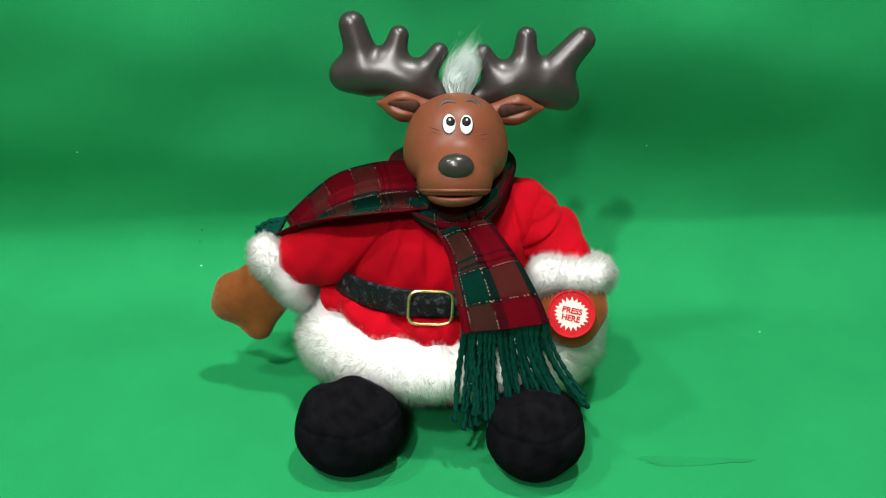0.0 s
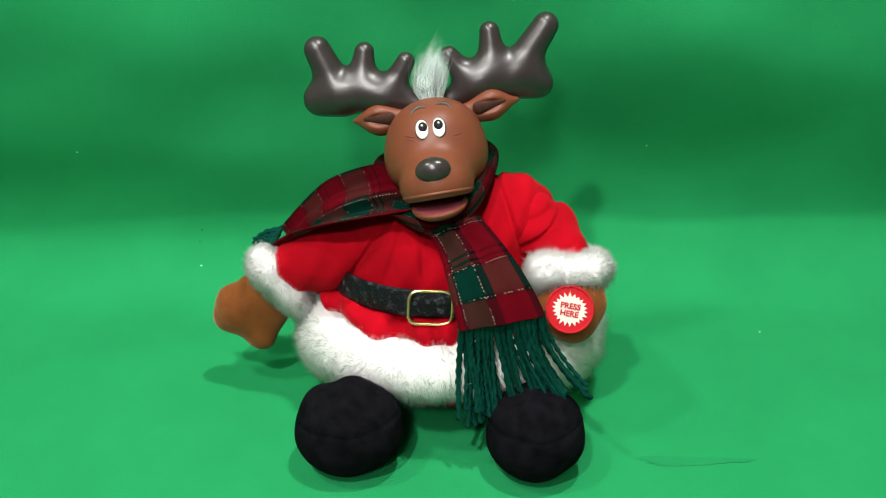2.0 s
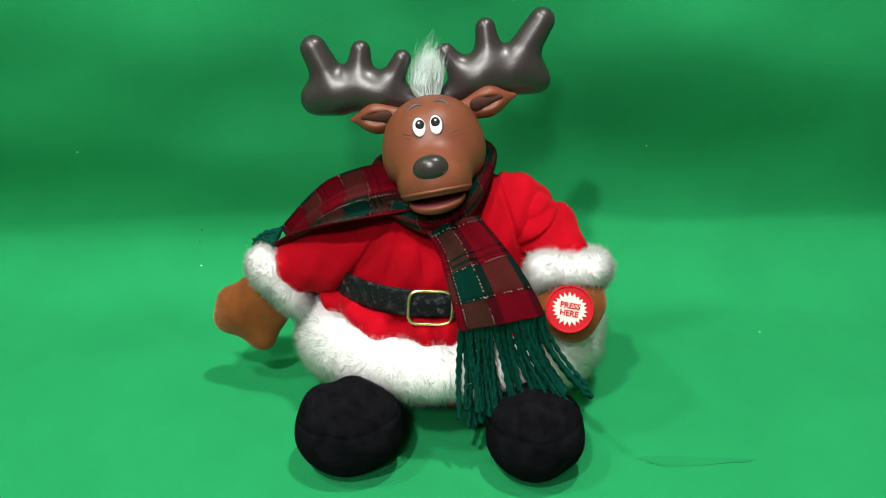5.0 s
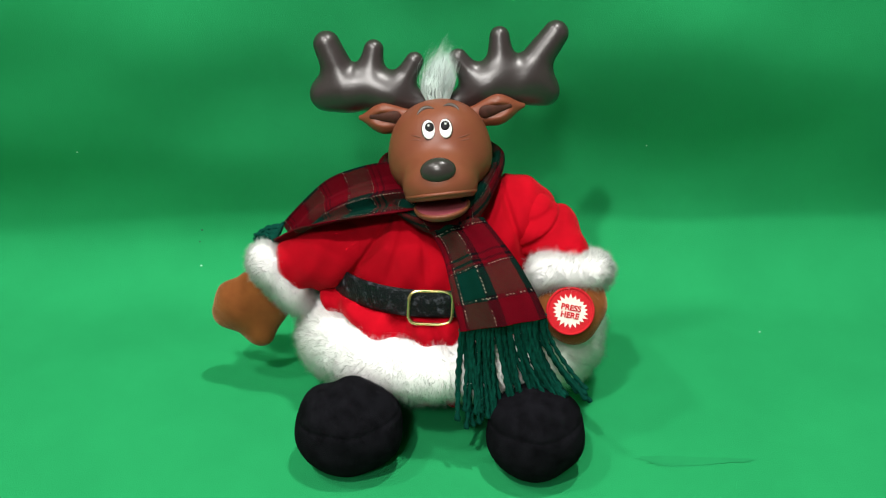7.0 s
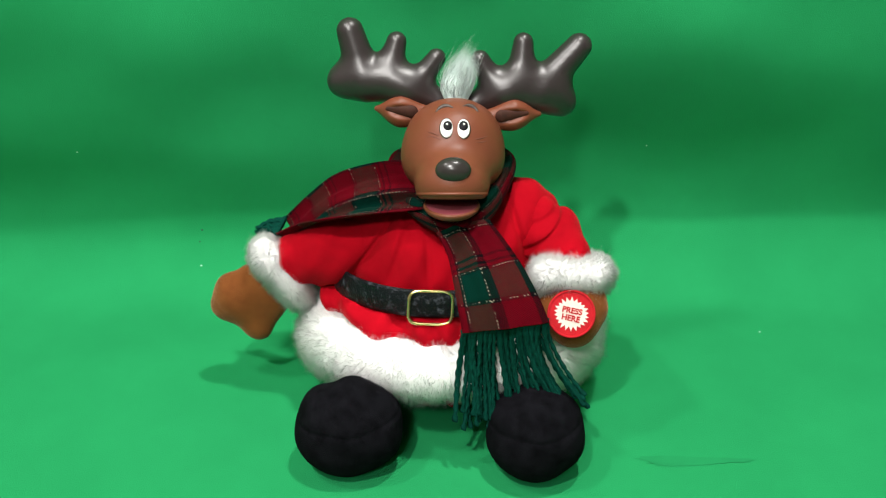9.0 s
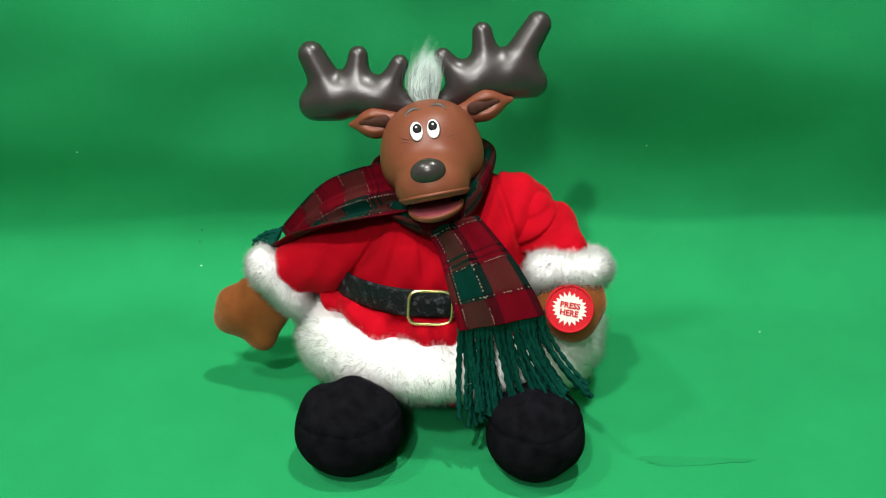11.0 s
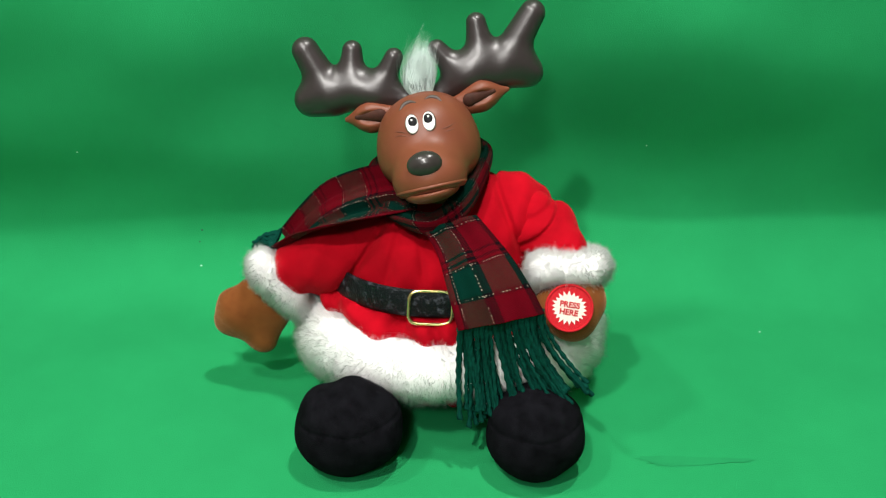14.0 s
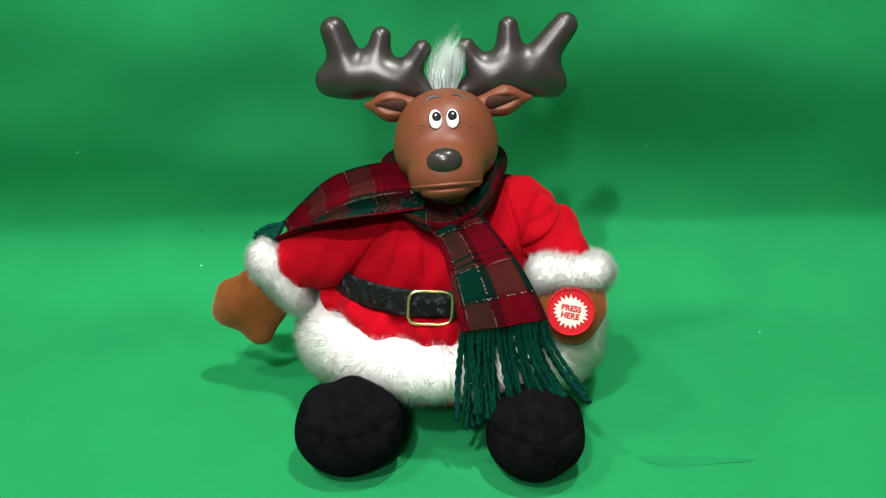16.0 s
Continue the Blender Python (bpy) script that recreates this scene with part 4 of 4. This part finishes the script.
def motions():
    n, h, s = Vector(NECK), Vector(HINGE) - Vector(NECK), Vector(SWAY)
    # seconds, roll and nod in degrees, shift sideways and up in millimetres, opening of the jaw
    poses = [
        (0, -0.00, -0.00, -0.0, -0.0, 0.20),
        (0.1, -0.92, -0.36, -0.6, 2.5, 0.00),
        (0.2, -2.58, -0.96, -0.9, -1.9, 0.50),
        (0.3, -3.29, -1.20, -1.0, -4.7, 0.90),
        (0.4, -6.38, -1.20, -1.6, -4.3, 0.90),
        (0.5, -9.32, -0.48, -2.8, -0.1, 0.50),
        (0.6, -12.08, -0.42, -3.0, 3.6, 0.05),
        (0.7, -13.50, -0.84, -3.2, 0.8, 0.40),
        (0.8, -13.98, -1.20, -3.3, -3.5, 0.90),
        (0.9, -13.74, -1.20, -3.2, -3.6, 1.00),
        (1, -10.35, -0.82, -2.1, -2.2, 0.70),
        (1.1, -5.43, -0.36, -1.5, 3.3, 0.00),
        (1.2, -4.48, -0.60, -1.3, 0.7, 0.20),
        (1.3, -0.21, -1.20, -0.4, -3.7, 0.80),
        (1.4, -0.21, -1.20, -0.4, -4.5, 0.70),
        (1.5, -0.10, -0.64, -0.2, -3.2, 0.65),
        (1.6, -1.40, -0.42, -0.7, 2.0, 0.05),
        (1.7, -2.35, -0.48, -0.9, 0.7, 0.10),
        (1.8, -4.24, -1.20, -1.2, -4.2, 0.90),
        (1.9, -6.38, -1.20, -1.6, -4.3, 1.00),
        (2, -9.99, -1.04, -2.0, -3.1, 0.90),
        (2.1, -12.55, -0.42, -3.1, 3.3, 0.05),
        (2.2, -13.74, -0.60, -3.4, 2.5, 0.20),
        (2.3, -14.21, -1.20, -3.3, -2.6, 0.90),
        (2.4, -12.79, -1.20, -3.0, -3.9, 1.00),
        (2.5, -10.25, -1.56, -1.9, -4.4, 0.90),
        (2.6, -4.48, -0.36, -1.3, 2.0, 0.00),
        (2.7, -3.77, -0.36, -1.2, 2.3, 0.00),
        (2.8, 0.50, -1.20, -0.3, -3.7, 0.80),
        (2.9, 0.27, -1.20, -0.3, -4.9, 1.00),
        (3, 0.04, -1.28, -0.7, -5.1, 0.90),
        (3.1, -1.63, -0.42, -0.7, 1.2, 0.05),
        (3.2, -3.06, -0.42, -1.0, 2.1, 0.05),
        (3.3, -4.48, -1.20, -1.2, -3.0, 0.80),
        (3.4, -6.62, -1.20, -1.6, -3.9, 0.90),
        (3.5, -10.94, -1.45, -1.6, -4.6, 0.90),
        (3.6, -12.55, -0.84, -3.0, 0.4, 0.40),
        (3.7, -14.21, -0.48, -3.5, 3.8, 0.10),
        (3.8, -13.74, -0.96, -3.3, -0.2, 0.50),
        (3.9, -11.84, -1.20, -2.8, -3.8, 0.90),
        (4, -10.25, -1.86, -1.3, -5.0, 0.90),
        (4.1, -5.67, -0.84, -1.5, -1.7, 0.40),
        (4.2, -3.27, 0.16, -0.4, 3.7, 0.00),
        (4.35, -0.11, -0.56, 0.1, -1.5, 0.48),
        (4.5, -0.36, -0.22, -0.0, -0.3, 0.36),
        (4.65, -2.09, -0.37, -0.7, 1.4, 0.05),
        (4.8, -4.78, -1.20, -1.3, -4.2, 0.93),
        (4.95, -9.09, -1.08, -1.9, -3.4, 0.92),
        (5.1, -12.85, -0.47, -3.2, 3.1, 0.09),
        (5.25, -14.10, -1.05, -3.3, -1.3, 0.73),
        (5.4, -12.15, -1.29, -2.7, -4.0, 0.97),
        (5.55, -5.92, -0.66, -1.5, 0.4, 0.22),
        (5.7, -2.70, -0.57, -0.9, 0.8, 0.20),
        (5.85, 0.33, -1.20, -0.3, -4.6, 0.95),
        (6, -0.38, -1.06, -0.7, -3.5, 0.69),
        (6.15, -2.70, -0.42, -0.9, 1.9, 0.05),
        (6.3, -4.83, -0.11, -2.6, 1.7, 0.20),
        (6.4, -8.75, -1.20, -2.1, -3.4, 0.80),
        (6.5, -11.23, -1.79, -2.7, -5.0, 0.90),
        (6.6, -12.79, -1.20, -3.0, -3.5, 1.00),
        (6.7, -14.45, -0.72, -3.5, 1.7, 0.30),
        (6.8, -13.98, -0.48, -3.5, 2.9, 0.10),
        (6.9, -10.89, -1.20, -2.6, -2.0, 0.70),
        (7, -6.57, -1.47, -3.2, -5.0, 0.90),
        (7.1, -6.62, -1.20, -1.6, -4.3, 0.90),
        (7.2, -0.92, -0.66, -0.6, 0.3, 0.25),
        (7.3, -0.21, -0.48, -0.4, 2.2, 0.10),
        (7.4, 0.74, -1.20, -0.2, -2.9, 0.70),
        (7.5, 0.49, -1.08, -1.9, -5.0, 0.90),
        (7.6, -2.35, -1.20, -0.8, -4.0, 0.80),
        (7.7, -3.06, -0.60, -1.0, 0.1, 0.20),
        (7.8, -5.67, -0.48, -1.6, 2.7, 0.10),
        (7.9, -9.47, -0.96, -2.3, -1.5, 0.50),
        (8, -10.79, -1.44, -3.6, -4.5, 0.90),
        (8.1, -13.26, -1.20, -3.1, -3.7, 0.95),
        (8.2, -13.98, -1.08, -3.3, -1.6, 0.60),
        (8.3, -13.74, -0.48, -3.4, 4.4, 0.10),
        (8.4, -10.42, -0.60, -2.6, 1.5, 0.20),
        (8.5, -5.70, -1.51, -2.8, -4.7, 0.85),
        (8.6, -6.14, -1.20, -1.6, -3.9, 0.90),
        (8.7, 0.50, -1.20, -0.3, -3.3, 0.80),
        (8.8, 0.27, -0.42, -0.3, 2.3, 0.05),
        (8.9, 0.27, -0.60, -0.3, -0.1, 0.20),
        (9, -0.07, -1.19, -1.8, -4.8, 0.90),
        (9.1, -2.11, -1.20, -0.8, -5.3, 0.95),
        (9.2, -3.08, -1.05, -1.4, -2.7, 0.70),
        (9.35, -6.59, -1.59, -1.5, -5.2, 1.00),
        (9.5, -10.94, -2.02, -2.3, -6.4, 1.00),
        (9.65, -13.87, -0.94, -3.3, -0.0, 0.53),
        (9.8, -13.21, -0.66, -3.2, 1.6, 0.25),
        (9.95, -7.65, -1.40, -3.0, -4.2, 0.85),
        (10.1, -5.19, -1.06, -1.4, -3.1, 0.74),
        (10.25, -0.39, -0.52, -0.5, 1.7, 0.14),
        (10.4, 0.68, -1.17, -0.6, -3.4, 0.75),
        (10.55, -1.64, -1.17, -1.1, -4.2, 0.82),
        (10.7, -3.71, -0.57, -1.1, 0.8, 0.17),
        (10.85, -8.52, -0.84, -2.1, -0.5, 0.40),
        (11, -11.41, -1.38, -3.5, -4.3, 0.91),
        (11.15, -13.80, -1.11, -3.3, -2.1, 0.69),
        (11.3, -12.56, -1.04, -3.0, 0.5, 0.40),
        (11.4, -8.75, -0.36, -2.2, 3.6, 0.00),
        (11.5, -4.51, -1.71, -2.0, -2.6, 0.50),
        (11.6, -3.53, -1.20, -1.0, -3.9, 0.90),
        (11.7, -1.63, -1.20, -0.7, -4.9, 0.90),
        (11.8, 0.50, -0.78, -0.3, -1.2, 0.35),
        (11.9, -0.21, -0.36, -0.4, 2.9, 0.00),
        (12, -1.35, -1.41, -1.0, -1.9, 0.50),
        (12.1, -3.06, -1.20, -0.9, -3.9, 0.90),
        (12.2, -4.48, -1.20, -1.2, -4.2, 0.90),
        (12.3, -7.80, -0.96, -1.9, -1.1, 0.50),
        (12.4, -10.42, -0.42, -2.6, 3.5, 0.05),
        (12.5, -13.03, -1.34, -3.1, -0.2, 0.30),
        (12.6, -13.50, -1.20, -3.2, -3.2, 0.95),
        (12.7, -14.21, -1.20, -3.3, -3.4, 1.00),
        (12.8, -11.84, -1.20, -2.8, -2.5, 0.80),
        (12.9, -7.09, -0.36, -1.9, 3.6, 0.00),
        (13, -5.34, -1.17, -1.7, -0.2, 0.20),
        (13.1, -1.87, -1.20, -0.7, -4.0, 0.80),
        (13.2, 0.50, -1.20, -0.2, -4.5, 0.95),
        (13.3, -0.21, -1.20, -0.4, -3.7, 0.70),
        (13.4, -0.21, -0.42, -0.4, 2.4, 0.05),
        (13.5, -2.32, -0.94, -0.3, 0.2, 0.05),
        (13.6, -2.82, -1.20, -0.9, -4.0, 0.80),
        (13.7, -5.43, -1.20, -1.4, -4.1, 0.90),
        (13.8, -8.04, -1.20, -1.9, -2.7, 0.80),
        (13.9, -10.89, -0.54, -2.7, 3.0, 0.15),
        (14, -13.19, -0.98, -3.6, 2.3, 0.10),
        (14.1, -13.74, -1.20, -3.2, -2.3, 0.90),
        (14.2, -13.98, -1.20, -3.3, -3.1, 1.00),
        (14.3, -11.60, -1.20, -2.7, -3.0, 0.90),
        (14.4, -6.14, -0.42, -1.7, 2.5, 0.05),
        (14.5, -5.57, -0.75, -1.6, 2.2, 0.00),
        (14.6, -0.45, -1.20, -0.4, -4.1, 0.90),
        (14.7, -0.45, -1.20, -0.4, -4.9, 1.00),
        (14.8, -0.21, -1.20, -0.4, -4.9, 1.00),
        (14.9, -0.21, -0.54, -0.4, 0.5, 0.15),
        (15, -2.73, -0.65, -0.4, 2.5, 0.05),
        (15.1, -2.82, -1.20, -0.9, -3.5, 0.80),
        (15.2, -5.19, -1.20, -1.4, -4.1, 0.90),
        (15.3, -8.75, -1.20, -2.1, -3.8, 0.90),
        (15.4, -11.37, -0.48, -2.8, 2.0, 0.10),
        (15.5, -13.24, -0.67, -4.0, 4.1, 0.05),
        (15.6, -14.21, -1.08, -3.4, -1.1, 0.60),
        (15.7, -13.26, -1.20, -3.1, -3.3, 0.90),
        (15.8, -13.03, -1.20, -3.0, -3.0, 0.90),
        (15.9, -6.38, -0.84, -1.7, -1.5, 0.40),
        (16, -5.07, -0.66, -0.9, 3.4, 0.05),
    ]
    walk(head, [(t, pose(n.x + dx / 1000, n.y, n.z + dz / 1000, nod, roll, 0)) for t, roll, nod, dx, dz, gape in poses])
    walk(jaw, [(t, pose(h.x, h.y, h.z, JAW_SHUT + JAW_SWING * gape, 0, 0)) for t, roll, nod, dx, dz, gape in poses])
    lean = [(t, roll * 0.42) for t, roll, nod, dx, dz, gape in poses]
    walk(collar, [(t, pose(0, 0, 0, 0, roll * 0.28, 0)) for t, roll, nod, dx, dz, gape in poses])
    for ob, part_of in ((arm_left, 0.9), (arm_right, 0.5), (scarf, 0.95), (bpy.data.objects["coat_chest"], 0.8)):
        walk(ob, [(t, pose(s.x, s.y, s.z, 0, a * part_of, 0)) for t, a in lean])


JAW_SHUT, JAW_SWING = -2.5, 13.5
motions()
